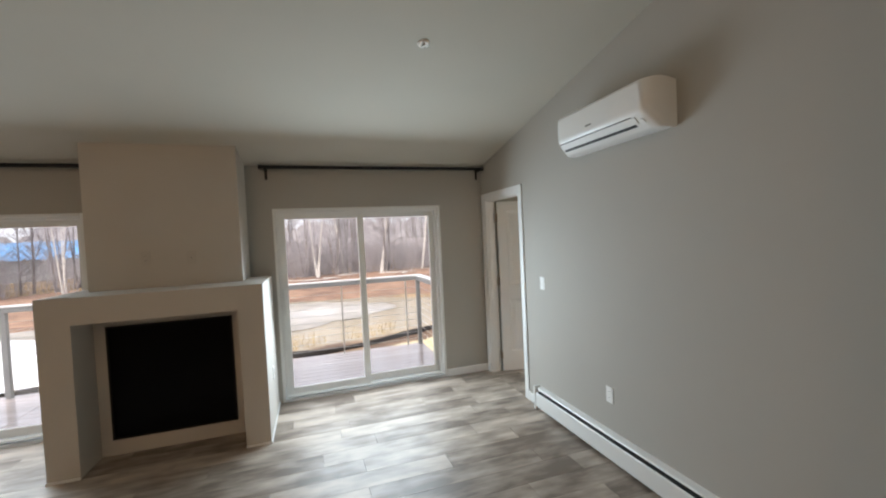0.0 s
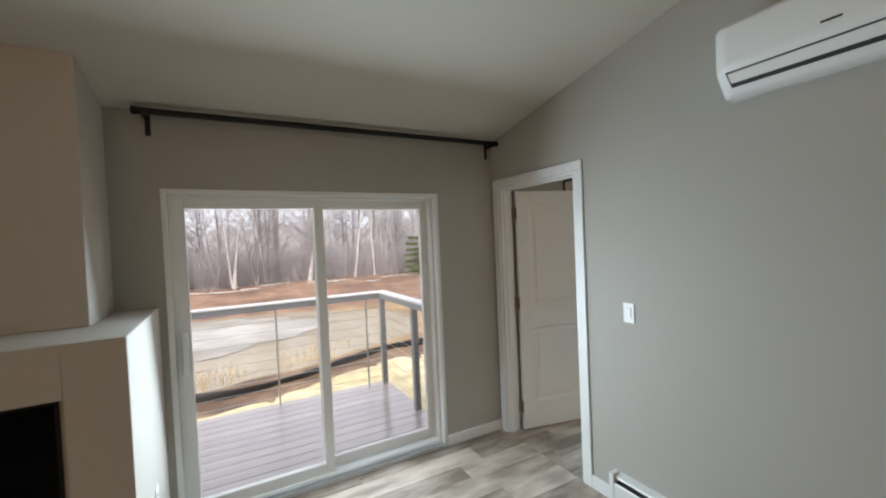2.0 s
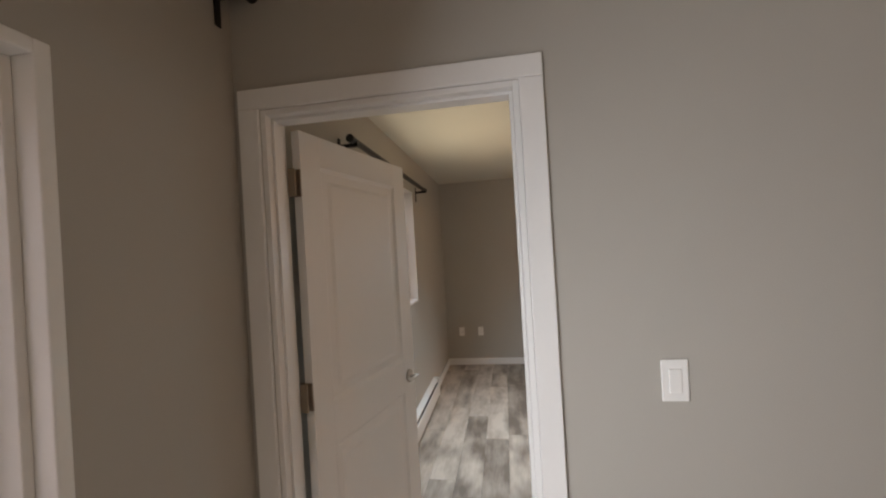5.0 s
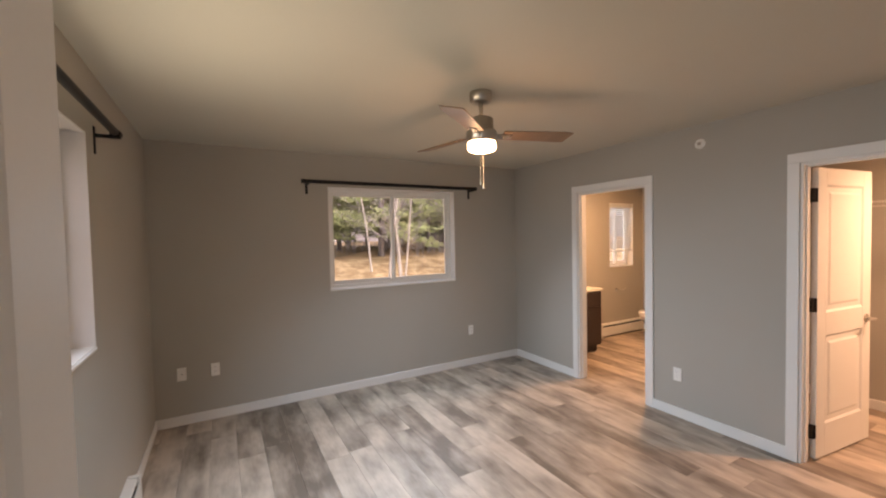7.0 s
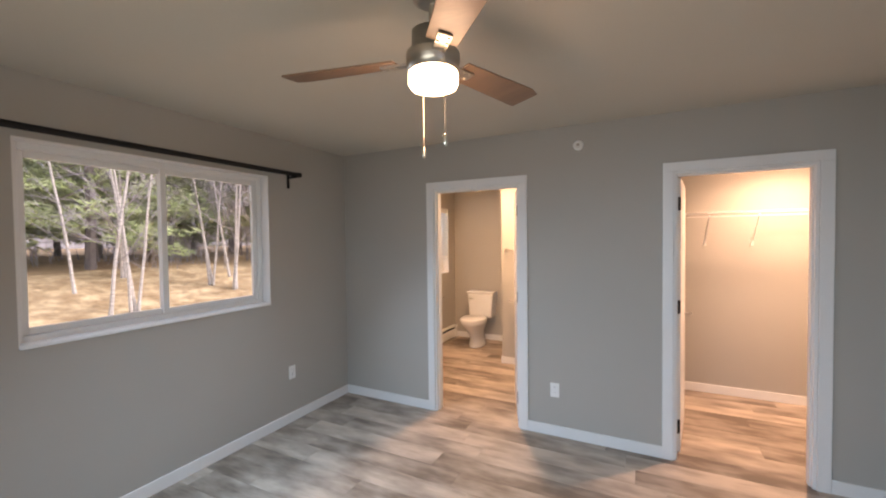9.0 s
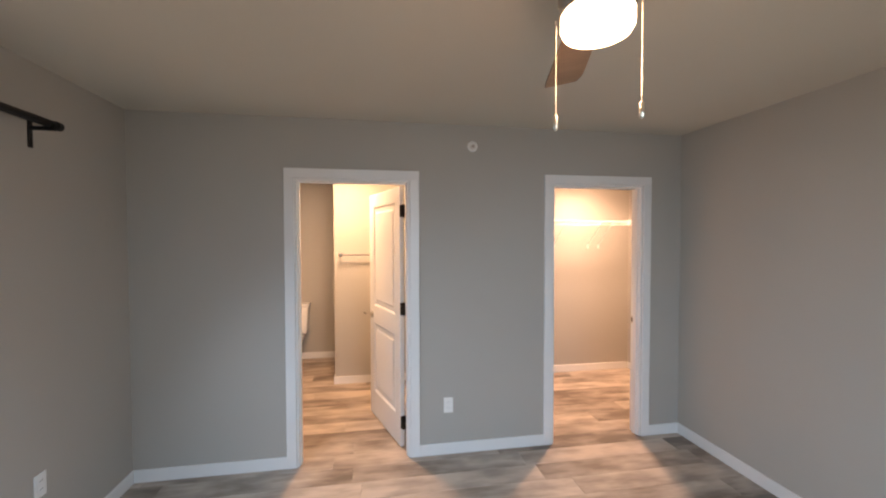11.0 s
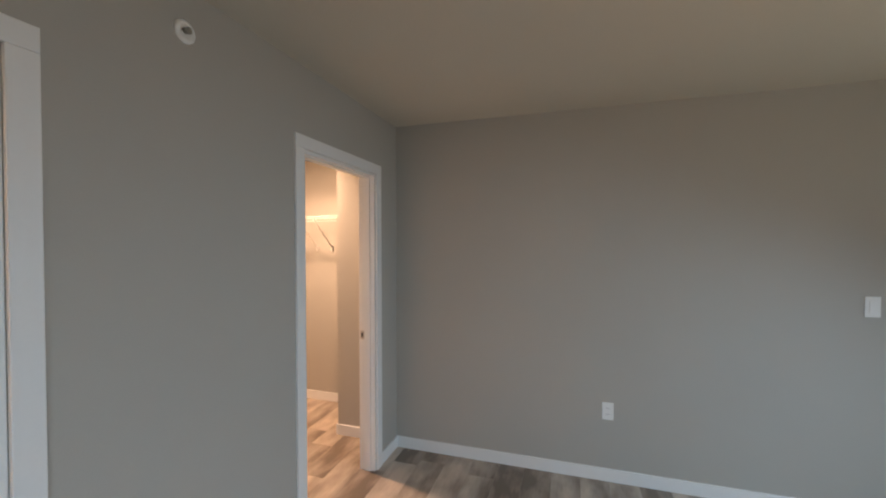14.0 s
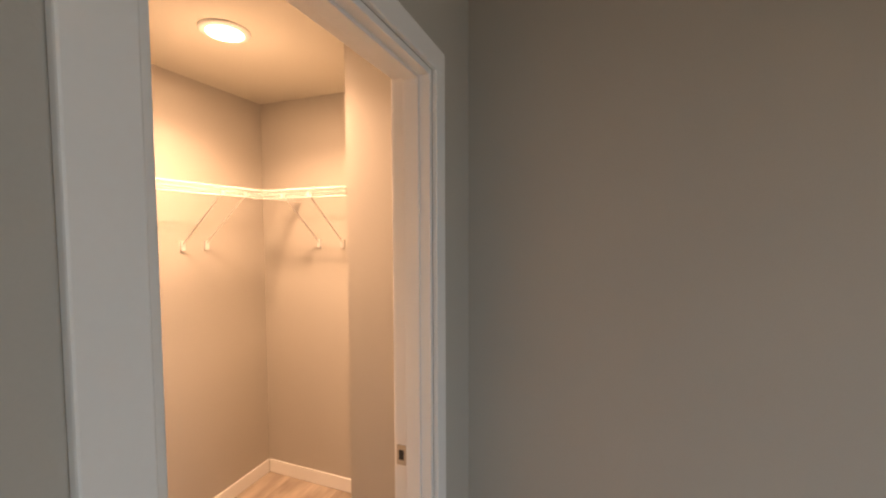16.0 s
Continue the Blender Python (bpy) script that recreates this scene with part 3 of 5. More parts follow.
wall_plate("outlet", "white wall outlet near the bedroom corner", pose(XE, -0.455, 0.447, 0, 0, WEST_FACING))
wall_plate("cover_plate", "white cable cover plate near the bedroom corner", pose(XE, -0.20, 0.447, 0, 0, WEST_FACING), kind="blank")
wall_plate("outlet", "white wall outlet between the bathroom and closet doors", pose(2.06, YS, 0.37, 0, 0, NORTH_FACING))
wall_plate("outlet", "white wall outlet on the plain bedroom wall", pose(XW, -2.424, 0.464, 0, 0, EAST_FACING))
wall_plate("light_switch", "white rocker light switch on the bedroom wall", pose(XW, -1.07, 1.215, 0, 0, EAST_FACING), kind="switch")

# wall-mounted heat pump head
ac = thing("air_conditioner", "white wall-mounted split air conditioner with an open vent", "air conditioner", at=pose(0, -2.265, 2.185))
AL, AD, AR = 0.86, 0.21, 0.075
AC_SECTION = [(0, 0.008), (0, 0.262), (0.10, 0.272), (0.165, 0.274), (0.192, 0.268), (0.206, 0.252), (0.21, 0.22), (0.21, 0.12), (0.207, 0.098), (0.198, 0.080), (0.128, 0.008), (0.112, 0.0), (0.02, 0.0)]


def ac_depth(y):
    """How far the body stands out at a place along its length: its front corners are rounded in plan."""
    e = AL / 2 - abs(y)
    return 1.0 if e >= AR else (AD - AR + math.sqrt(max(0.0, AR ** 2 - (AR - e) ** 2))) / AD


steps = [0.0, 0.004, 0.012, 0.024, 0.038, 0.055, AR]
ys = [-AL / 2 + e for e in steps] + [AL / 2 - e for e in reversed(steps)]
bm = bmesh.new()
rows = [[bm.verts.new((-x * ac_depth(y), y, z)) for x, z in AC_SECTION] for y in ys]
for p, q in zip(rows, rows[1:]):
    for i in range(len(p)):
        j = (i + 1) % len(p)
        bm.faces.new((p[i], p[j], q[j], q[i]))
bm.faces.new(rows[0])
bm.faces.new(list(reversed(rows[-1])))
bmesh.ops.recalc_face_normals(bm, faces=bm.faces)
body = part("body", bm, M_AC, ac, smooth=True)
body.data.set_sharp_from_angle(angle=radians(32))


def on_slope(y0, y1, t0, t1, proud, deep):
    """A strip on the sloped lower face, from t0 to t1 of its height."""
    a, b, nx, nz = Vector((-0.198, 0.080)), Vector((-0.128, 0.008)), -0.717, -0.697
    p, q = a.lerp(b, t0), a.lerp(b, t1)
    outline = [(c.x + nx * d, c.y + nz * d) for c, d in ((p, proud), (q, proud), (q, -deep), (p, -deep))]
    bm = bmesh.new()
    ends = [[bm.verts.new((x, y, z)) for x, z in outline] for y in (y0, y1)]
    bm.faces.new(ends[0])
    bm.faces.new(list(reversed(ends[1])))
    for i in range(4):
        bm.faces.new((ends[0][i], ends[0][(i + 1) % 4], ends[1][(i + 1) % 4], ends[1][i]))
    bmesh.ops.recalc_face_normals(bm, faces=bm.faces)
    return bm


part("vent", on_slope(-0.30, 0.375, 0.02, 0.74, 0.0012, 0.004), M_SLOT, ac, "dark air slot")
part("louvre", on_slope(-0.325, 0.368, 0.075, 0.53, 0.006, 0.0), M_AC, ac, "white air louvre", bevel=0.0015)
part("badge", box(-0.2125, 0.02, 0.128, -0.2102, 0.075, 0.135), M_FIN, ac, "small grey maker's badge")
part("indicator", rod((-0.165, -0.355, 0.046), (-0.169, -0.355, 0.042), 0.016, seg=24), M_PLATE, ac, "round indicator window")


def heater(name, label, length, m):
    """Hydronic baseboard heater. Its own x runs along the wall, -y out of it."""
    h = thing(name, label, "baseboard heater", at=m)
    turn = Matrix(((0, 0, 1, -length / 2), (1, 0, 0, 0), (0, 1, 0, 0), (0, 0, 0, 1)))

    def run(outline, inset, material, nm, lab=""):
        bm = prism(outline, length - 2 * inset)
        bmesh.ops.transform(bm, matrix=Matrix.Translation((inset, 0, 0)) @ turn, verts=bm.verts)
        bmesh.ops.recalc_face_normals(bm, faces=bm.faces)
        return part(nm, bm, material, h, lab)

    run([(0, 0.0), (0, 0.205), (-0.006, 0.205), (-0.006, 0.0)], 0, M_HEATER, "back_plate")
    run([(-0.006, 0.198), (-0.006, 0.204), (-0.045, 0.196), (-0.052, 0.186), (-0.049, 0.184), (-0.042, 0.191)], 0.002, M_HEATER, "top_hood")
    run([(-0.062, 0.03), (-0.062, 0.150), (-0.056, 0.158), (-0.053, 0.156), (-0.058, 0.148), (-0.058, 0.03)], 0.002, M_HEATER, "front_cover")
    run([(-0.010, 0.05), (-0.010, 0.165), (-0.050, 0.150), (-0.050, 0.05)], 0.03, M_FIN, "fin_core", "dark heating fins")
    for x in (-length / 2, length / 2 - 0.03):
        part("end_cap", box(x - 0.001, -0.066, 0.0, x + 0.031, 0, 0.209), M_HEATER, h, bevel=0.004)
    return h


heater("baseboard_heater", "long white baseboard heater along the living room wall", 3.1, pose(0, -1.145 - 1.55, 0, 0, 0, WEST_FACING))
heater("baseboard_heater", "white baseboard heater under the bedroom window", 1.95, pose(2.07, 0, 0, 0, 0, SOUTH_FACING))
heater("baseboard_heater", "short white baseboard heater under the bathroom window", 1.0, pose(XE, -6.02, 0, 0, 0, WEST_FACING))


def sprinkler(name, label, m):
    s = thing(name, label, "fire sprinkler", at=m)
    part("escutcheon", lathe([(0.040, 0), (0.040, 0.004), (0.030, 0.010), (0.022, 0.010), (0.018, 0.004)], seg=24), M_PLATE, s, smooth=True)
    part("head", lathe([(0.009, 0.004), (0.009, 0.012), (0.005, 0.014), (0.005, 0.019), (0.012, 0.020), (0.012, 0.022)], seg=16), M_NICKEL, s, "metal sprinkler head")
    return s


sprinkler("fire_sprinkler", "white recessed fire sprinkler in the sloped ceiling", pose(-1.23, -2.0, vault(-2.0), 180 - 11.3, 0, 0))
sprinkler("fire_sprinkler", "white sidewall fire sprinkler high on the bedroom wall", pose(1.874, YS, 2.304, -90, 0, 0))

# ---- bedroom: ceiling fan ----
fan = thing("ceiling_fan", "brushed nickel ceiling fan with three brown blades and lit glass", "ceiling fan", at=pose(2.06, -1.925, 0))
part("canopy", lathe([(0.066, CEIL), (0.068, CEIL - 0.012), (0.066, CEIL - 0.052), (0.045, CEIL - 0.066), (0.02, CEIL - 0.068)], seg=40), M_NICKEL, fan, smooth=True)
part("downrod", rod((0, 0, 2.30), (0, 0, CEIL - 0.06), 0.012), M_NICKEL, fan)
part("motor_housing", lathe([(0.02, 2.315), (0.05, 2.312), (0.072, 2.30), (0.074, 2.235), (0.09, 2.228), (0.092, 2.22), (0.092, 2.195), (0.088, 2.188), (0.088, 2.165), (0.04, 2.164)], seg=40), M_NICKEL, fan, smooth=True)
part("shade", lathe([(0.05, 2.166), (0.080, 2.166), (0.085, 2.158), (0.085, 2.126), (0.078, 2.113), (0.057, 2.106), (0.02, 2.105)], seg=40), M_SHADE, fan, "glowing opal glass drum shade", smooth=True)
for a in (11, 130, 252):
    bm = prism([(0.13, -0.052), (0.52, -0.068), (0.575, -0.055), (0.56, 0.066), (0.52, 0.068), (0.13, 0.052)], 0.007, pose(0, 0, 0, 0, 0, 0))
    bmesh.ops.transform(bm, matrix=pose(0, 0, 2.206, 0, 0, a) @ pose(0, 0, 0, -12, 0, 0), verts=bm.verts)
    part("blade", bm, M_BLADE, fan, "brown wood-grain blade", bevel=0.002)
    bm = box(0.075, -0.022, -0.008, 0.19, 0.022, -0.001)
    for x in (0.145, 0.175):
        for y in (-0.014, 0.014):
            rod((x, y, -0.008), (x, y, -0.012), 0.005, bm, seg=8)
    bmesh.ops.transform(bm, matrix=pose(0, 0, 2.206, 0, 0, a) @ pose(0, 0, 0, -12, 0, 0), verts=bm.verts)
    part("blade_iron", bm, M_NICKEL, fan, "metal blade arm")
for a, z in ((140, 1.93), (-40, 1.93)):
    x, y = 0.099 * math.cos(radians(a)), 0.099 * math.sin(radians(a))
    bm = rod((x, y, z), (x, y, 2.17), 0.0016, seg=6)
    k = int((2.165 - z) / 0.008)
    for i in range(k):
        bmesh.ops.create_icosphere(bm, subdivisions=1, radius=0.0026, matrix=Matrix.Translation((x, y, z + i * 0.008)))
    c = part("pull_chain", bm, M_CORD, fan, "thin beaded pull chain")
    part("fob", lathe([(0.002, z + 0.006), (0.006, z), (0.0065, z - 0.03), (0.003, z - 0.036)], seg=12, m=Matrix.Translation((x, y, 0))), M_CORD, c, smooth=True)

# ---- closet ----


def bent_rod(points, r, bm):
    for a, b in zip(points, points[1:]):
        rod(a, b, r, bm, seg=6)
    return bm


SH = 1.815


def wire_shelf(name, label, length, m, depth=0.305):
    """Ventilated shelf. Its own x runs along the wall, -y out of it."""
    s = thing(name, label, "wire shelf", at=m)
    bm = bmesh.new()
    for y, z, r in ((-0.006, 0, 0.003), (-depth / 2, -0.004, 0.003), (-depth, 0, 0.0035), (-depth, -0.042, 0.0035)):
        rod((0, y, z), (length, y, z), r, bm, seg=6)
    part("rail", bm, M_WIRE, s)
    bm = bmesh.new()
    for i in range(int(length / 0.0254)):
        x = 0.01 + i * 0.0254
        rod((x, -0.003, 0.003), (x, -depth, 0.003), 0.001, bm, seg=4)
        rod((x, -depth, 0.003), (x, -depth - 0.001, -0.042), 0.001, bm, seg=4)
    tagged(part("deck_wire", bm, M_WIRE, s), "closely set white wires", kind="stuff")
    return s


def shelf_brace(x, s, depth=0.305, drop=0.285):
    bm = rod((x, -depth + 0.002, -0.028), (x, -0.012, -drop), 0.004, seg=8)
    box(x - 0.011, -0.014, -drop - 0.035, x + 0.011, 0, -drop + 0.015, bm)
    box(x - 0.007, -depth - 0.004, -0.038, x + 0.007, -depth + 0.012, -0.02, bm)
    part("brace", bm, M_WIRE, s, "white diagonal shelf brace")


ws = wire_shelf("wire_shelf", "white wire closet shelf along the back wall", 2.60, pose(2.095, -5.51, SH, 0, 0, NORTH_FACING))
for x in (0.875, 0.492, 0.052, -0.085):
    shelf_brace(2.095 - x, ws)
for x in (1.75,):
    shelf_brace(2.095 - x, ws)
ws = wire_shelf("wire_shelf", "short white wire shelf on the closet side wall", 0.74, pose(-0.50, -5.27, SH, 0, 0, EAST_FACING))
for y in (-4.902, -5.07):
    shelf_brace(y + 5.27, ws)
cl = thing("ceiling_downlight", "lit flush round closet ceiling light", "ceiling light", at=pose(0.28, -4.905, CLOSET_CEIL))
part("trim_ring", lathe([(0.095, 0), (0.095, -0.006), (0.085, -0.012), (0.07, -0.012)], seg=32), M_PLATE, cl, smooth=True)
part("diffuser", lathe([(0.07, -0.010), (0.068, -0.014), (0.03, -0.016)], seg=32), M_LED, cl, "glowing white diffuser", smooth=True)

# ---- bathroom ----
van = thing("bathroom_vanity", "espresso wood bathroom vanity with a pale top", "vanity", at=pose(3.97, -4.53, 0))
VX0, VX1, VY0, VY1 = 3.70, XE, -4.98, YS - 0.115
bm = box(VX0, VY0, 0.10, VX1, VY1, 0.83)
box(VX0 + 0.07, VY0, 0, VX1, VY1, 0.10, bm)
part("body", local(bm, van), M_ESPRESSO, van)
for a, b in ((VY0 + 0.015, (VY0 + VY1) / 2 - 0.004), ((VY0 + VY1) / 2 + 0.004, VY1 - 0.015)):
    dd = part("cabinet_door", local(box(VX0 - 0.02, a, 0.13, VX0, b, 0.62), van), M_ESPRESSO, van, bevel=0.002)
    part("door_field", local(box(VX0 - 0.022, a + 0.06, 0.19, VX0 - 0.0205, b - 0.06, 0.56), van), M_ESPRESSO, dd)
    part("drawer_front", local(box(VX0 - 0.02, a, 0.635, VX0, b, 0.81), van), M_ESPRESSO, van, bevel=0.002)
vt = part("countertop", box(VX0 - 0.03, VY0 - 0.015, 0.83, XE, VY1, 0.86), M_MARBLE, bevel=0.005)
tagged(vt, "pale cultured marble vanity top", "countertop")
part("backsplash", box(XE - 0.02, VY0 - 0.015, 0.86, XE, VY1, 0.95), M_MARBLE, vt)
bl = thing("vanity_light", "lit three-shade vanity light on the bathroom wall", "wall light", at=pose(XE, -4.53, 2.0))
part("back_bar", box(-0.025, -0.30, -0.04, 0, 0.30, 0.04), M_NICKEL, bl, bevel=0.004)
for y in (-0.2, 0, 0.2):
    part("shade", lathe([(0.03, 0.06), (0.045, 0.03), (0.055, -0.05), (0.04, -0.055)], seg=20, m=Matrix.Translation((-0.09, y, -0.02))), M_SHADE, bl, "lit glass shade", smooth=True)
    part("arm", rod((-0.02, y, 0.03), (-0.09, y, 0.045), 0.009), M_NICKEL, bl)

toilet = thing("toilet", "white two-piece ceramic toilet with closed lid", "toilet", at=pose(3.66, -6.53, 0))


def oval(rx, ryf, ryb, cy, z, bm, seg=28):
    return [bm.verts.new((rx * math.sin(2 * math.pi * i / seg), cy + (ryf if math.cos(2 * math.pi * i / seg) > 0 else ryb) * math.cos(2 * math.pi * i / seg), z)) for i in range(seg)]


def loft(rows, bm=None):
    bm = bm or bmesh.new()
    rings = [oval(*r, bm) for r in rows]
    for a, b in zip(rings, rings[1:]):
        for i in range(len(a)):
            bm.faces.new((a[i], a[(i + 1) % len(a)], b[(i + 1) % len(a)], b[i]))
    bm.faces.new(rings[0])
    bm.faces.new(rings[-1])
    bmesh.ops.recalc_face_normals(bm, faces=bm.faces)
    return bm


part("bowl", loft([(0.115, 0.20, 0.22, 0.30, 0.0), (0.11, 0.19, 0.22, 0.30, 0.03), (0.095, 0.15, 0.2, 0.31, 0.14), (0.12, 0.19, 0.2, 0.36, 0.24), (0.17, 0.27, 0.22, 0.40, 0.34), (0.182, 0.29, 0.22, 0.41, 0.385), (0.178, 0.285, 0.21, 0.41, 0.395)]), M_CERAMIC, toilet, smooth=True)
part("seat", loft([(0.186, 0.295, 0.20, 0.41, 0.397), (0.190, 0.30, 0.20, 0.41, 0.405), (0.186, 0.295, 0.20, 0.41, 0.415)]), M_CERAMIC, toilet, smooth=True)
part("lid", loft([(0.184, 0.292, 0.20, 0.41, 0.418), (0.186, 0.296, 0.2, 0.41, 0.428), (0.165, 0.26, 0.18, 0.41, 0.437)]), M_CERAMIC, toilet, smooth=True)
bm = box(-0.205, -0.05, 0.39, 0.205, 0.19, 0.745)
for vtx in bm.verts:
    if vtx.co.z < 0.5:
        vtx.co.x *= 0.88
        vtx.co.y = 0.095 + (vtx.co.y - 0.095) * 0.9
part("tank", bm, M_CERAMIC, toilet, bevel=0.02)
part("tank_lid", box(-0.215, -0.003, 0.747, 0.215, 0.20, 0.78), M_CERAMIC, toilet, bevel=0.01)
bm = rod((0.15, 0.19, 0.68), (0.15, 0.215, 0.68), 0.012)
rod((0.155, 0.21, 0.68), (0.085, 0.213, 0.672), 0.006, bm)
part("flush_lever", bm, M_CHROME, toilet, "chrome flush lever")

tb = thing("towel_bar", "chrome towel bar on the bathroom partition", "towel bar", at=pose(2.69, -5.56, 1.44))
part("bar", rod((-0.29, 0.062, 0), (0.29, 0.062, 0), 0.008), M_CHROME, tb)
for x in (-0.285, 0.285):
    bm = box(x - 0.022, 0, -0.022, x + 0.022, 0.01, 0.022)
    box(x - 0.012, 0.01, -0.012, x + 0.012, 0.075, 0.012, bm)
    part("post", bm, M_CHROME, tb, bevel=0.003)
tp = thing("paper_holder", "empty chrome toilet paper holder on the wall", "paper holder", at=pose(XE, -5.93, 0.71))
bm = box(-0.008, -0.02, -0.02, 0, 0.02, 0.02)
bent_rod([(-0.008, 0, 0), (-0.07, 0, 0), (-0.07, -0.13, 0), (-0.07, -0.14, 0.02)], 0.006, bm)
part("arm", bm, M_CHROME, tp)

# ceiling lights over the kitchen end, behind the walk
for x in (-3.4, -4.9):
    k = thing("ceiling_light", "lit round flush kitchen ceiling light", "ceiling light", "kitchen lights", at=pose(x, -6.5, vault(-6.5), 11.3, 0, 0))
    part("base_ring", lathe([(0.16, 0), (0.165, -0.02), (0.15, -0.04), (0.12, -0.042)], seg=32), M_NICKEL, k, smooth=True)
    part("diffuser", lathe([(0.148, -0.03), (0.14, -0.07), (0.09, -0.10), (0.02, -0.108)], seg=32), M_LED, k, "glowing white diffuser", smooth=True)
bf = thing("ceiling_light", "lit round flush bathroom ceiling light", "ceiling light", at=pose(2.95, -4.95, CEIL))
part("base_ring", lathe([(0.14, 0), (0.145, -0.02), (0.13, -0.035), (0.10, -0.037)], seg=32), M_NICKEL, bf, smooth=True)
part("diffuser", lathe([(0.128, -0.03), (0.12, -0.05), (0.07, -0.065), (0.02, -0.068)], seg=32), M_LED, bf, "glowing white diffuser", smooth=True)

# ---- outdoors ----
GZ = -0.95


def two_tone(name, a, b, scale, rough, bump=0.6, spec=0.3, fine=12.0):
    m = mat(name, (1, 1, 1), rough, vary=0.35, scale=scale * 3, fine=fine, bump=bump, spec=spec)
    n, l = m.node_tree.nodes, m.node_tree.links
    t = n.new("ShaderNodeTexNoise")
    t.inputs["Scale"].default_value, t.inputs["Detail"].default_value = scale, 5
    tc = next(q for q in n if q.type == "TEX_COORD")
    l.new(tc.outputs["Object"], t.inputs["Vector"])
    r = n.new("ShaderNodeValToRGB")
    r.color_ramp.elements[0].position, r.color_ramp.elements[1].position = 0.4, 0.62
    r.color_ramp.elements[0].color, r.color_ramp.elements[1].color = (*a, 1), (*b, 1)
    l.new(t.outputs[0], r.inputs[0])
    sc = next(q for q in n if q.type == "VECT_MATH")
    l.new(r.outputs[0], sc.inputs[0])
    return m


M_GROUND = two_tone("leaf_litter", (0.24, 0.165, 0.10), (0.37, 0.265, 0.155), 0.35, 0.95, fine=7.0)
M_ICE = two_tone("pond_ice", (0.30, 0.275, 0.235), (0.47, 0.46, 0.44), 0.35, 0.35, bump=0.2)
M_WATER = mat("pond_water", (0.36, 0.31, 0.225), 0.10, vary=0.15, scale=0.5, fine=4, spec=0.6)
M_STRAW = two_tone("straw_blanket", (0.50, 0.425, 0.25), (0.66, 0.585, 0.39), 1.2, 0.9, bump=1.0, fine=25)
M_SILT = mat("silt_fabric", (0.02, 0.02, 0.022), 0.6, vary=0.3)
M_DECK = mat("deck_board", (0.46, 0.405, 0.39), 0.08, vary=0.2, scale=2, fine=24, stretch=(0.4, 6, 1), rand=0.12, bump=0.2, spec=1.0)
M_JOIST = mat("deck_joist", (0.06, 0.05, 0.045), 0.9)
M_STEEL = mat("rail_steel", (0.33, 0.355, 0.37), 0.4, 0.5, vary=0.1)
M_CAP = mat("rail_cap", (0.80, 0.81, 0.82), 0.3, 0.1, vary=0.08)
M_CABLE = mat("steel_cable", (0.62, 0.62, 0.60), 0.35, 0.8, vary=0.05)
M_BIRCH = mat("birch_bark", (0.54, 0.52, 0.50), 0.8, vary=0.55, scale=3, fine=14, stretch=(2, 2, 9))
M_BARK = mat("grey_bark", (0.21, 0.19, 0.19), 0.9, vary=0.35, scale=3, fine=20, stretch=(3, 3, 1), rand=0.35)
M_TWIG = mat("twigs", (0.33, 0.315, 0.33), 0.9, vary=0.3, rand=0.25)
M_NEEDLE = mat("pine_needles", (0.33, 0.40, 0.20), 0.7, vary=0.5, scale=1.5, fine=9, rand=0.3)
M_SNOW = mat("old_snow", (0.78, 0.80, 0.84), 0.8, vary=0.06, scale=1, fine=8, bump=0.3)


def sheet(name, fn, nx, ny, material):
    """A gridded surface: fn(u, v) in 0..1 gives the point."""
    vs = [fn(i / nx, j / ny) for j in range(ny + 1) for i in range(nx + 1)]
    fs = [(j * (nx + 1) + i, j * (nx + 1) + i + 1, (j + 1) * (nx + 1) + i + 1, (j + 1) * (nx + 1) + i) for j in range(ny) for i in range(nx)]
    me = bpy.data.meshes.new(name)
    me.from_pydata(vs, [], fs)
    me.materials.append(material)
    me.polygons.foreach_set("use_smooth", [True] * len(fs))
    return new(name, me)


def smooth01(a, b, v):
    t = min(1, max(0, (v - a) / (b - a)))
    return t * t * (3 - 2 * t)


def ground_z(x, y):
    z = GZ + 1.85 * smooth01(6, 18, x) * smooth01(6, -3, y) + 0.35 * smooth01(14, 22, y)
    z -= 0.25 * (1 - smooth01(0.75, 1.25, ((x + 5) / 8.2) ** 2 + ((y - 10.2) / 4.3) ** 2))
    out = min(1.0, max(abs(x) - 8, abs(y) - 12, 0) / 6)
    return z + 0.10 * noise.noise((x * 0.25, y * 0.25, 0)) * (0.3 + 0.7 * out) + 0.04 * noise.noise((x, y, 3))


def spread(u, near, far):
    s = 2 * u - 1
    return near * s + (far - near) * s ** 5


tagged(sheet("ground", lambda u, v: (lambda x, y: (x, y, ground_z(x, y) if max(abs(x), abs(y)) < 80 else GZ + (1.85 if x > 18 and y < 0 else 0.3)))(spread(u, 45, 900), spread(v, 45, 900)), 240, 240, M_GROUND), "brown and straw-coloured leaf-strewn soil", "ground", kind="structure")


def blob(name, cx, cy, rx, ry, z, material, seed, rough=0.18, n=72):
    bm = bmesh.new()
    c = bm.verts.new((cx, cy, z))
    ringv = []
    for i in range(n):
        a = 2 * math.pi * i / n
        k = 1 + rough * noise.noise((math.cos(a) * 1.6, math.sin(a) * 1.6, seed)) + 0.4 * rough * noise.noise((math.cos(a) * 6, math.sin(a) * 6, seed))
        ringv.append(bm.verts.new((cx + rx * k * math.cos(a), cy + ry * k * math.sin(a), z)))
    for i in range(n):
        bm.faces.new((c, ringv[i], ringv[(i + 1) % n]))
    return part(name, bm, material)


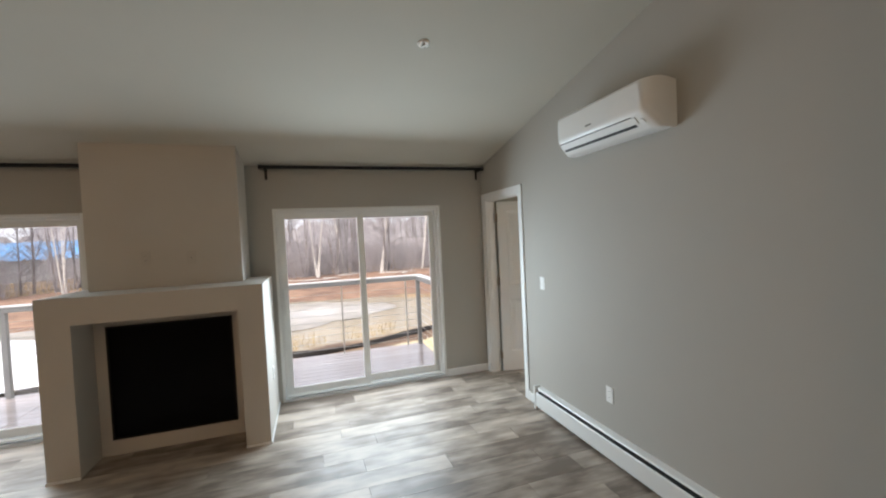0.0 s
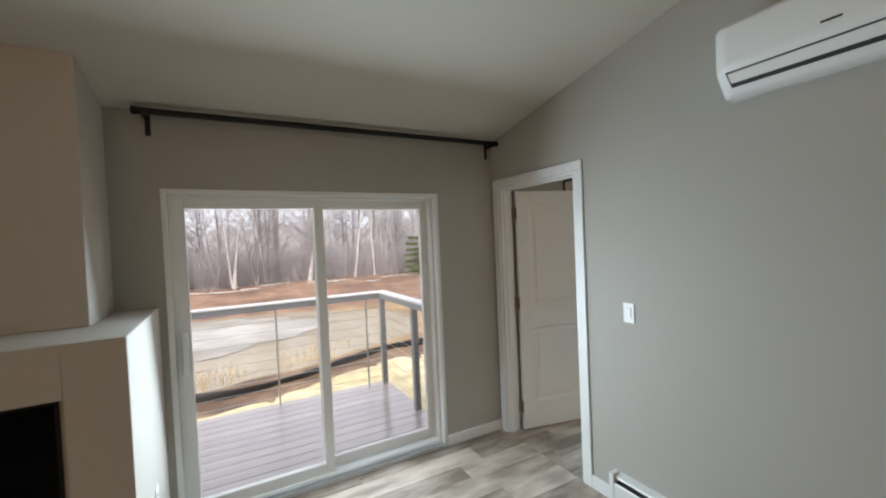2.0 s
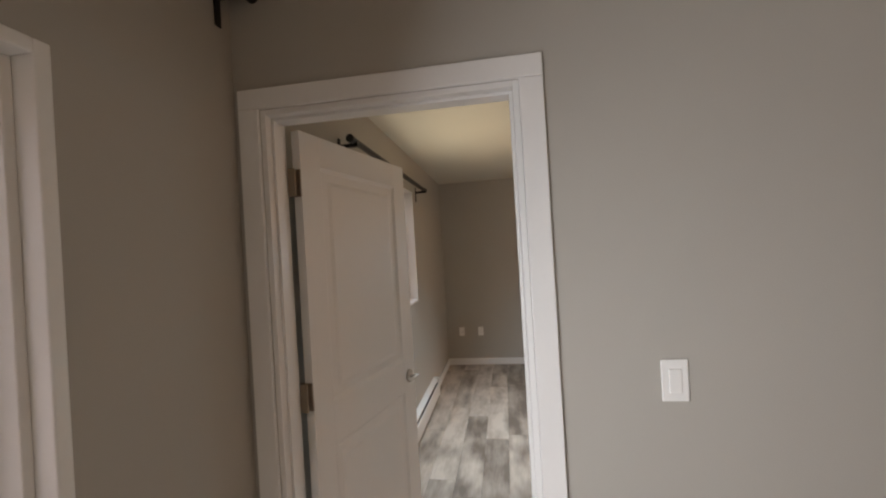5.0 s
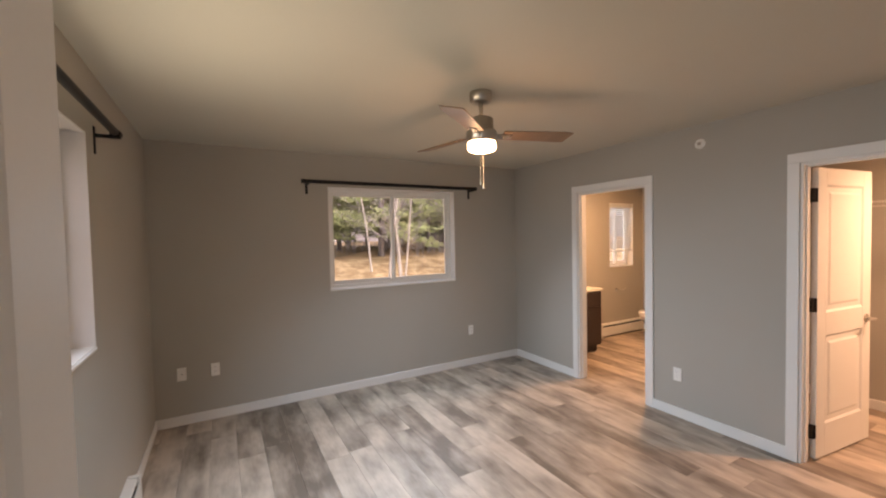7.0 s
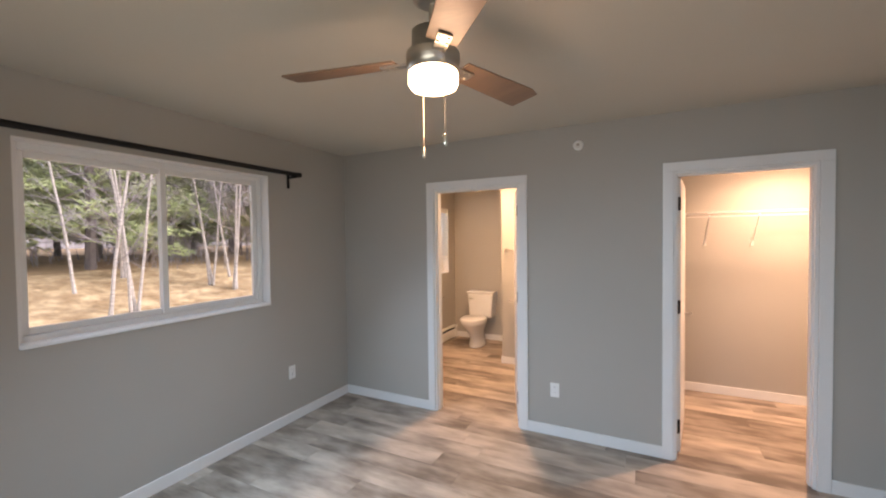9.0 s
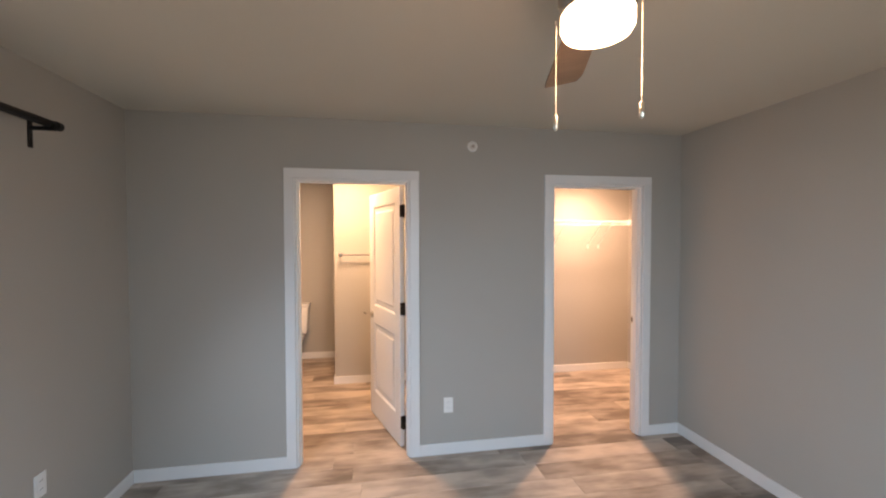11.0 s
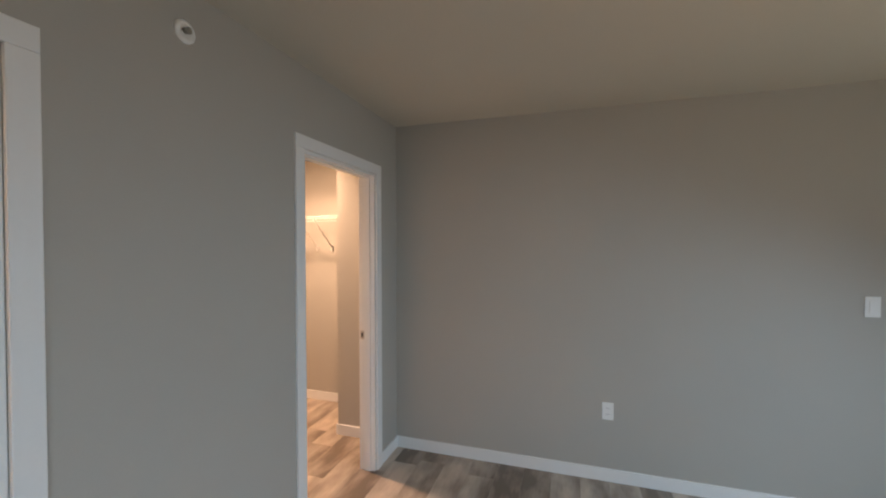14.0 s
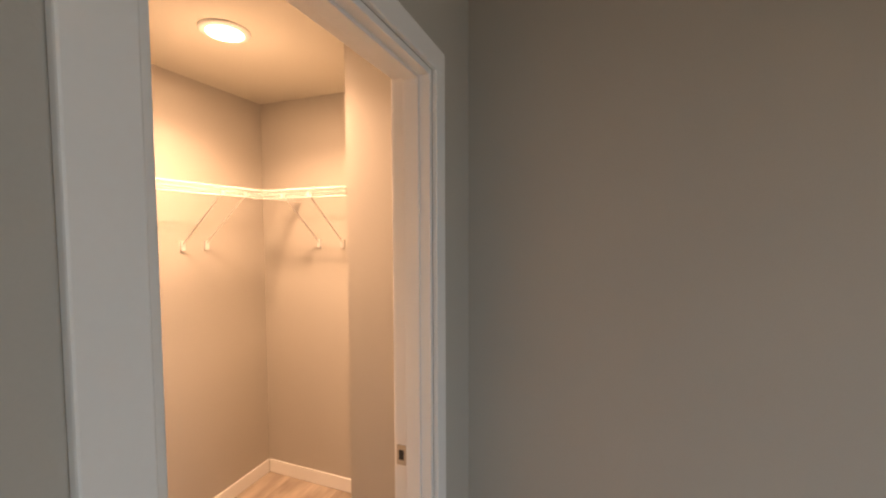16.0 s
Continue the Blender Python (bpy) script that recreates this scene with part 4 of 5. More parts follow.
M_DRY = two_tone("dry_leaves", (0.33, 0.235, 0.135), (0.58, 0.45, 0.28), 2.2, 0.95, bump=1.0, fine=11)
tagged(sheet("leaf_verge", lambda u, v: (lambda x, y: (x, y, ground_z(x, y) + 0.03))(4.6 + 11.2 * u, -24 + 32 * v), 60, 120, M_DRY), "pale dry leaves and grass beside the house", "ground cover", kind="structure")
M_SOIL = two_tone("red_soil", (0.185, 0.115, 0.085), (0.29, 0.185, 0.13), 0.5, 0.95, fine=6.0)


def soil_edge(x):
    return 13.6 + 1.6 * noise.noise((x * 0.15, 0, 8)) + 0.5 * noise.noise((x * 0.8, 0, 9))


tagged(sheet("bare_soil", lambda u, v: (lambda x: (lambda y: (x, y, ground_z(x, y) + 0.035 * min(1, v * 6)))(soil_edge(x) + (24.5 - soil_edge(x)) * v))(-40 + 75 * u), 220, 40, M_SOIL), "bare reddish-brown soil before the woods", "ground cover", kind="structure")
M_MUD = two_tone("wet_soil", (0.13, 0.085, 0.06), (0.24, 0.165, 0.11), 1.4, 0.8, fine=9.0, bump=1.0)
tagged(sheet("mud_strip", lambda u, v: (lambda x: (lambda lo, hi: (x, lo + (hi - lo) * v, ground_z(x, lo + (hi - lo) * v) + 0.025 + 0.03 * noise.noise((x * 2, v * 4, 2))))(3.6, 5.6 + 0.8 * smooth01(-3, 2, x) + 0.25 * noise.noise((x * 0.9, 0, 6))))(-12 + 15.5 * u), 160, 16, M_MUD), "churned wet brown soil along the silt fence", "ground cover", kind="structure")
tagged(blob("pond_water", -5.0, 10.2, 9.6, 5.1, -0.985, M_WATER, 2), "shallow brown meltwater round the ice", "water", kind="structure")
tagged(blob("pond_ice", -7.0, 11.0, 7.6, 3.6, -0.97, M_ICE, 5, 0.3), "dull white melting pond ice", "ice", kind="structure")
tagged(blob("snow_bank", -11.6, 7.2, 5.2, 3.6, -0.80, M_SNOW, 9, 0.25), "old dirty snow on the ground", "snow", kind="structure")
tagged(blob("snow_patch", 13.4, 24.6, 3.4, 0.9, -0.53, M_SNOW, 12, 0.3), "thin old snow patch before the woods", "snow", kind="structure")


def straw_edge(x):
    return 4.28 + 1.0 * smooth01(-2.4, 1.0, x) + 0.16 * noise.noise((x * 1.3, 0, 4))


tagged(sheet("straw_blanket", lambda u, v: (lambda x: (x, 2.0 + (straw_edge(x) - 2.0) * v, -0.905 + 0.03 * noise.noise((x * 3, v * 6, 0)) + 0.04 * math.sin(v * math.pi)))(-6 + 16 * u), 120, 24, M_STRAW), "yellow straw erosion blanket beside the deck", "straw blanket", kind="structure")


def silt_line(u):
    x = -11 + 22 * u
    return x, 5.05 + 0.9 * smooth01(-3, 2, x) + 0.18 * math.sin(x * 1.1)


silt = sheet("silt_fence", lambda u, v: (silt_line(u)[0], silt_line(u)[1] + 0.07 * v * math.sin(u * 40), -0.94 + v * (0.17 + 0.03 * math.sin(u * 23))), 160, 3, M_SILT)
silt.modifiers.new("thick", "SOLIDIFY").thickness = 0.01
tagged(silt, "slumped black fabric silt fence on the soil", "silt fence")

# deck with cable railing
DZ = -0.105
DX1, DY1 = -0.29, 2.02
deck = tagged(part("deck", box(-9, 0.18, -0.36, DX1 - 0.02, DY1 - 0.02, DZ - 0.03), M_JOIST), "wet brown composite board deck", "deck", kind="structure")
rail = thing("deck_railing", "grey steel deck railing with thin cables", "railing", at=pose(DX1 - 0.05, 1.94, DZ))
RX, RY, RT = -0.34, 1.94, 1.03
part("top_rail", local(box(-9, RY - 0.045, RT - 0.075, RX + 0.045, RY + 0.045, RT - 0.012), rail), M_STEEL, rail, bevel=0.004)
part("cap", local(box(-9, RY - 0.055, RT - 0.012, RX + 0.055, RY + 0.055, RT + 0.008), rail), M_CAP, rail, "pale wet top cap", bevel=0.003)
part("top_rail", local(box(RX - 0.045, 0.25, RT - 0.075, RX + 0.045, RY - 0.046, RT - 0.012), rail), M_STEEL, rail, bevel=0.004)
part("cap", local(box(RX - 0.055, 0.25, RT - 0.012, RX + 0.055, RY - 0.056, RT + 0.008), rail), M_CAP, rail, "pale wet top cap", bevel=0.003)
for x, y in [(RX, RY), (RX, 0.985), (RX, 0.30), (-5.6, RY), (-8.6, RY)]:
    bm = box(x - 0.03, y - 0.03, DZ, x + 0.03, y + 0.03, RT - 0.075)
    part("post", local(bm, rail), M_STEEL, rail, bevel=0.003)
for x, y in [(-0.546, RY), (-1.56, RY), (-2.57, RY), (-3.58, RY), (-4.59, RY), (-6.6, RY), (-7.6, RY)]:
    part("picket", local(box(x - 0.008, y - 0.008, DZ, x + 0.008, y + 0.008, RT - 0.075), rail), M_CABLE, rail)
for i in range(9):
    z = DZ + 0.10 + i * 0.105
    part("cable", local(rod((-9, RY, z), (RX, RY, z), 0.0028, seg=6), rail), M_CABLE, rail)
    part("cable", local(rod((RX, 0.25, z), (RX, RY, z), 0.0028, seg=6), rail), M_CABLE, rail)

# ---- trees ----


def tube(path, radii, sides, vs, fs):
    base = len(vs)
    for i, (p, r) in enumerate(zip(path, radii)):
        d = (path[min(i + 1, len(path) - 1)] - path[max(i - 1, 0)]).normalized()
        side = d.orthogonal().normalized()
        up = d.cross(side)
        for k in range(sides):
            a = 2 * math.pi * k / sides
            vs.append(p + (side * math.cos(a) + up * math.sin(a)) * r)
    for i in range(len(path) - 1):
        for k in range(sides):
            a, b = base + i * sides + k, base + i * sides + (k + 1) % sides
            fs.append((a, b, b + sides, a + sides))


def mesh_of(name, vs, fs, material, parent):
    me = bpy.data.meshes.new(name)
    me.from_pydata([tuple(v) for v in vs], [], fs)
    me.materials.append(material)
    o = new(name, me)
    o.parent = parent
    return o


def bare_tree(seed, h, r0, bark, label, stems=1, lean=0.06, limbs=34, low=0.18):
    rng = random.Random(seed)
    t = thing("tree", label, "tree")
    tv, tf, bv, bf = [], [], [], []
    for s in range(stems):
        d = Vector((rng.uniform(-1, 1), rng.uniform(-1, 1), 0)) * (lean if stems == 1 else 0.16)
        p, path, radii, n = Vector((rng.uniform(-0.15, 0.15) * (stems > 1), rng.uniform(-0.15, 0.15) * (stems > 1), -0.2)), [], [], 12
        hh = h * rng.uniform(0.8, 1.0)
        for i in range(n + 1):
            path.append(p.copy())
            radii.append(r0 * (1 - 0.88 * i / n) * (1.25 if i == 0 else 1))
            d += Vector((rng.uniform(-1, 1), rng.uniform(-1, 1), 0)) * 0.035
            p += (Vector((0, 0, 1)) + d).normalized() * hh / n
        tube(path, radii, 7, tv, tf)
        for b in range(limbs // stems):
            f = rng.uniform(low, 0.97)
            k = f * n
            q = path[int(k)].lerp(path[min(int(k) + 1, n)], k % 1)
            a, ln = rng.uniform(0, 6.283), hh * (0.30 * (1.05 - f) + 0.05) * rng.uniform(0.6, 1.3)
            dr = Vector((math.cos(a), math.sin(a), rng.uniform(0.35, 1.1))).normalized()
            bp, rr = [q.copy()], [max(0.007, r0 * 0.28 * (1.1 - f))]
            for i in range(4):
                dr = (dr + Vector((rng.uniform(-1, 1), rng.uniform(-1, 1), rng.uniform(-0.3, 0.7))) * 0.28).normalized()
                bp.append(bp[-1] + dr * ln / 4)
                rr.append(rr[0] * (1 - 0.22 * (i + 1)) + 0.002)
                for _ in range(3):
                    td = (dr + Vector((rng.uniform(-1, 1), rng.uniform(-1, 1), rng.uniform(-0.5, 0.9))) * 0.8).normalized()
                    tl = ln * rng.uniform(0.15, 0.4)
                    m = bp[-1] + td * tl * 0.5 + Vector((rng.uniform(-1, 1), rng.uniform(-1, 1), rng.uniform(-1, 1))) * tl * 0.08
                    tube([bp[-1], m, m + td * tl * 0.6 + Vector((0, 0, -0.06 * tl))], [0.0065, 0.0045, 0.002], 3, bv, bf)
            tube(bp, rr, 4, bv, bf)
    mesh_of("trunk", tv, tf, bark, t)
    mesh_of("branches", bv, bf, M_TWIG, t)
    return t


def pine(seed, h, r0, label, dense=1.0):
    rng = random.Random(seed)
    t = thing("pine_tree", label, "tree")
    tv, tf, nv, nf, bv, bf = [], [], [], [], [], []
    n = 10
    path = [Vector((0.05 * math.sin(i), 0.05 * math.cos(i * 1.3), -0.2 + (h + 0.2) * i / n)) for i in range(n + 1)]
    tube(path, [r0 * (1 - 0.9 * i / n) for i in range(n + 1)], 7, tv, tf)
    z = h * rng.uniform(0.06, 0.14)
    while z < h * 0.98:
        f = z / h
        k = rng.randint(4, 6)
        a0 = rng.uniform(0, 6.28)
        for j in range(k):
            a = a0 + 6.283 * j / k + rng.uniform(-0.3, 0.3)
            ln = (0.23 * h * (1.02 - f) ** 0.8 + 0.2) * rng.uniform(0.65, 1.15)
            bare = f < 0.36 and rng.random() < 0.15
            d = Vector((math.cos(a), math.sin(a), 0.2 - 0.75 * (1 - f) * rng.random()))
            pts = [Vector((0, 0, z)) + d * ln * s + Vector((0, 0, 0.12 * ln * s * s)) for s in (0, 0.35, 0.7, 1.0)]
            tube(pts, [0.022, 0.016, 0.010, 0.004], 3, bv, bf)
            if bare:
                continue
            for _ in range(int((15 * ln + 6) * dense)):
                s = rng.uniform(0.25, 1.0)
                c = pts[0].lerp(pts[3], s) + Vector((rng.uniform(-1, 1), rng.uniform(-1, 1), rng.uniform(-0.25, 0.35))) * 0.2 * ln
                for _ in range(6):
                    v = (d * 0.6 + Vector((rng.uniform(-1, 1), rng.uniform(-1, 1), rng.uniform(-0.5, 0.6)))).normalized() * rng.uniform(0.16, 0.32)
                    w = v.orthogonal().normalized() * 0.026
                    i = len(nv)
                    nv += [c - w, c + w, c + v]
                    nf.append((i, i + 1, i + 2))
        z += rng.uniform(0.32, 0.5) / dense
    mesh_of("trunk", tv, tf, M_BARK, t)
    mesh_of("branches", bv, bf, M_TWIG, t)
    mesh_of("crown", nv, nf, M_NEEDLE, t)
    return t


rng = random.Random(41)
kinds = {
    "birch": [bare_tree(s, h, r, M_BIRCH, lab, st, 0.10, 30, 0.2) for s, h, r, lab, st in (
        (1, 11, 0.06, "slender white birch without leaves", 1), (2, 12, 0.072, "tall white birch without leaves", 1), (3, 9, 0.052, "leaning clump of bare white birch stems", 3), (4, 10, 0.056, "pair of bare white birch stems", 2))],
    "bare": [bare_tree(s, h, r, M_BARK, lab, st, 0.06, lb, 0.08) for s, h, r, lab, st, lb in (
        (11, 11, 0.065, "thin bare grey tree at the edge of the woods", 1, 46), (12, 13, 0.09, "tall bare grey-brown tree", 1, 54), (13, 9, 0.05, "clump of thin bare grey stems", 3, 60), (14, 12, 0.075, "bare grey tree with many fine twigs", 1, 60))],
    "pine": [pine(s, h, r, lab) for s, h, r, lab in ((21, 13, 0.16, "tall dark green pine"), (22, 11, 0.14, "dark green pine with bare lower limbs"), (23, 15, 0.2, "large dark green pine"))],
    "young_pine": [pine(24, 2.6, 0.04, "small young green pine before the woods", 1.3)],
}


def clearing(x, y):
    """The thin stretch of woods through which the far buildings show."""
    return -0.58 < (x + 2) / (y + 4.4) < -0.36


def plant(kind, x, y, scale=1.0, first={}):
    src = kinds[kind]
    i = rng.randrange(len(src))
    y = y - 3.5 if y > 20 else y
    m = Matrix.Translation((x, y, ground_z(x, y))) @ pose(0, 0, 0, 0, 0, rng.uniform(0, 360)) @ Matrix.Scale(scale, 4)
    if (kind, i) not in first:
        first[(kind, i)] = 1
        src[i].matrix_basis = m
    else:
        c = copy_thing(src[i], pose(0, 0, 0))
        c.matrix_basis = m
        return c
    return src[i]


for k in kinds:
    for q in kinds[k]:
        tagged(q, group={"birch": "birches", "bare": "bare trees of the woods", "pine": "pines beside the house", "young_pine": ""}[k])
for x, y, s in [(2.3, 25.6, 1.0), (5.3, 26.2, 1.05), (6.6, 26.0, 0.95), (-1.7, 25.0, 0.9), (0.2, 27.2, 1.0), (10.2, 25.6, 1.1), (12.6, 26.4, 1.0), (14.4, 25.0, 1.2), (8.0, 28.2, 1.0), (-5.5, 26.4, 1.0), (-9.6, 27.0, 1.0), (-14.5, 25.5, 0.9), (17.5, 27.5, 1.0), (21.0, 26.5, 1.0), (-19.0, 27.5, 1.0)]:
    plant("birch", x, y, s)
for i in range(175):
    x, y = rng.uniform(-42, 40), 25.5 + 17 * rng.random() ** 1.3
    if clearing(x, y - 3.5) and rng.random() < 0.8:
        continue
    plant("bare", x, y, rng.uniform(0.75, 1.25))
plant("young_pine", 8.9, 24.6, 1.0)
for x, y in [(16.2, -6.6), (17.3, -9.4), (15.6, -12.6), (18.6, -3.2), (17.4, -0.4), (19.8, -7.8), (20.5, -11.0), (19.5, -14.5), (22.2, -4.8), (22.6, -9.2), (23.0, -13.4), (18.4, -16.6), (21.0, -0.8), (24.6, -16.5), (25.5, -7.0), (25.5, -2.0), (17.0, -19.5), (21.5, -21.0), (19.0, 3.0), (22.0, 5.0), (16.5, 5.6), (20.0, 9.0), (26.0, -0.5), (24.0, 1.8), (27.5, 3.6), (29.0, -3.0), (28.0, -9.5), (32.0, 1.0), (31.0, -6.5), (27.0, 6.5)]:
    plant("pine", x + rng.uniform(-0.4, 0.4), y + rng.uniform(-0.4, 0.4), rng.uniform(0.8, 1.15))
for i in range(18):
    plant("pine", rng.uniform(25, 38), rng.uniform(-32, 8), rng.uniform(0.9, 1.2))
for x, y, s in [(11.6, -5.0, 0.7), (11.9, -5.6, 0.75), (12.6, -8.6, 0.8), (12.2, -9.4, 0.7), (13.6, -5.2, 0.65), (13.2, -8.3, 0.7), (13.9, -9.4, 0.6), (14.6, -11.6, 0.7), (14.2, -3.4, 0.8), (13.0, -13.8, 0.8), (15.0, -1.0, 0.8), (14.8, -6.8, 0.8), (13.4, -10.4, 0.75)]:
    plant("birch", x, y, s)
for i in range(14):
    plant("bare", rng.uniform(14.0, 22.0), rng.uniform(-20, 4), rng.uniform(0.6, 0.9))


def brush(name, spots, label, seed, tall):
    """Dense leafless undergrowth: many thin crossing twigs."""
    r = random.Random(seed)
    vs, fs = [], []
    for x, y in spots:
        if 10.2 < x < 17 and 18 < y < 26 or (y > 18 and clearing(x, y) and r.random() < 0.8):
            continue
        z = ground_z(x, y) - 0.05
        for _ in range(5):
            d = Vector((r.uniform(-0.35, 0.35), r.uniform(-0.35, 0.35), 1)).normalized() * r.uniform(0.5, 1.0) * tall
            p = Vector((x + r.uniform(-0.4, 0.4), y + r.uniform(-0.4, 0.4), z))
            tube([p, p + d * 0.5 + Vector((r.uniform(-0.1, 0.1), r.uniform(-0.1, 0.1), 0)), p + d], [0.012, 0.008, 0.003], 3, vs, fs)
            for _ in range(3):
                q = p + d * r.uniform(0.3, 0.9)
                e = (d.normalized() + Vector((r.uniform(-1, 1), r.uniform(-1, 1), r.uniform(-0.2, 0.5)))).normalized() * tall * r.uniform(0.15, 0.4)
                tube([q, q + e], [0.006, 0.002], 3, vs, fs)
    me = bpy.data.meshes.new(name)
    me.from_pydata([tuple(v) for v in vs], [], fs)
    me.materials.append(M_TWIG)
    return tagged(new(name, me), label, "undergrowth", kind="stuff")


r = random.Random(8)
brush("undergrowth", [(r.uniform(-42, 40), 22.5 + 14 * r.random() ** 1.5) for _ in range(4200)], "dense leafless brown undergrowth at the foot of the woods", 3, 2.6)
brush("undergrowth", [(14.5 + 8 * r.random(), r.uniform(-22, 6)) for _ in range(110)], "leafless brown undergrowth below the pines", 4, 1.3)
# dry reeds along the near shore of the pond
r = random.Random(17)
vs, fs = [], []
for _ in range(420):
    x = -9 + 9.6 * r.random()
    y = 10.2 - 4.3 * math.sqrt(max(0.05, 1 - ((x + 5) / 8.2) ** 2)) * r.uniform(0.93, 1.06)
    if noise.noise((x * 1.1, 0, 21)) < -0.12:
        continue
    p = Vector((x, y, -1.08))
    d = Vector((r.uniform(-0.25, 0.25), r.uniform(-0.25, 0.25), 1)) * r.uniform(0.25, 0.55)
    tube([p, p + d * 0.6, p + d + Vector((r.uniform(-0.1, 0.1), r.uniform(-0.1, 0.1), -0.03))], [0.006, 0.005, 0.002], 3, vs, fs)
me = bpy.data.meshes.new("reeds")
me.from_pydata([tuple(v) for v in vs], [], fs)
me.materials.append(mat("dry_reed", (0.52, 0.40, 0.22), 0.9, vary=0.3))
tagged(new("reeds", me), "dry tan reeds at the edge of the pond", "reeds", kind="stuff")
# fallen stems and broken branches on the bare soil
r = random.Random(29)
for x, y, ln, a in [(-2.6, 20.4, 4.2, 8), (2.0, 21.0, 2.6, -12), (5.0, 19.6, 1.3, 20), (-0.4, 21.4, 2.2, 25), (8.0, 21.0, 1.6, -5), (-4.6, 20.9, 2.4, -18), (3.4, 20.3, 1.1, 60), (6.4, 20.8, 1.8, 14), (-1.4, 20.9, 1.2, -40)]:
    vs, fs = [], []
    d = Vector((math.cos(radians(a)), math.sin(radians(a)), 0))
    p = Vector((x, y, ground_z(x, y) + 0.05))
    path = [p + d * ln * q + Vector((r.uniform(-0.08, 0.08), r.uniform(-0.08, 0.08), 0.04 * r.random())) for q in (0, 0.2, 0.4, 0.6, 0.8, 1)]
    tube(path, [0.04, 0.038, 0.034, 0.028, 0.02, 0.01], 6, vs, fs)
    for q in path[1:5]:
        e = (d + Vector((r.uniform(-0.8, 0.8), r.uniform(-0.8, 0.8), r.uniform(0.1, 0.7)))).normalized() * r.uniform(0.25, 0.6)
        tube([q, q + e * 0.6, q + e], [0.014, 0.01, 0.004], 4, vs, fs)
    me = bpy.data.meshes.new("fallen_log")
    me.from_pydata([tuple(v) for v in vs], [], fs)
    me.materials.append(M_BIRCH)
    tagged(new("fallen_log", me), "pale fallen birch stem with broken twigs on the soil", "log", group="fallen logs")

# far woods, with the haze of distance put into their pale bluish colour
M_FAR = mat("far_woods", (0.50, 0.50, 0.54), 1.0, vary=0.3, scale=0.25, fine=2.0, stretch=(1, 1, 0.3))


def far_ring(u, v):
    a = 2 * math.pi * u
    return (70 * math.cos(a), 70 * math.sin(a), -2 + v * (6.5 + 0.6 * max(0.0, math.sin(a)) + 2.0 * noise.noise((u * 90, 0, 0)) + 1.5 * noise.noise((u * 400, 1, 0))))


tagged(sheet("backdrop", far_ring, 700, 4, M_FAR), "grey-brown distant woods with haze painted into their colour", "backdrop", kind="structure")
# buildings beyond the trees
shed = thing("far_building", "low building with a bright blue roof beyond the trees", "building", at=pose(-24.5, 42, -1.7))
part("wall", box(-6, -3, 0, 6, 3, 3.0), mat("far_wall", (0.42, 0.44, 0.46), 0.8), shed)
bm = prism([(-3.4, 3.0), (3.4, 3.0), (0, 4.6)], 12.6, pose(0, 0, 0))
bmesh.ops.transform(bm, matrix=Matrix(((0, 0, 1, -6.3), (1, 0, 0, 0), (0, 1, 0, 0), (0, 0, 0, 1))), verts=bm.verts)
part("roof", bm, mat("blue_roof", (0.10, 0.32, 0.62), 0.5), shed, "bright blue roof")
red = thing("far_shed", "small red shed beyond the trees", "shed", at=pose(-17.9, 36, -0.7))
part("wall", box(-1.6, -1.2, 0, 1.6, 1.2, 2.1), mat("red_boards", (0.32, 0.07, 0.06), 0.7), red)
part("roof", box(-1.8, -1.4, 2.1, 1.8, 1.4, 2.25), M_JOIST, red)

# deck boards
y, i = 0.185, 0
boards = {}
while y < DY1 - 0.02:
    for a, b in ((-9.0, -5.06), (-5.05, DX1)):
        key = (a, b)
        if key not in boards:
            o = part("board", box(0, 0, -0.028, b - a, 0.134, 0), M_DECK, bevel=0)
            boards[key] = o.data
        else:
            o = new("board", boards[key])
        o.parent, o.location = deck, (a, y, DZ)
    y += 0.141

# ---- floors ----


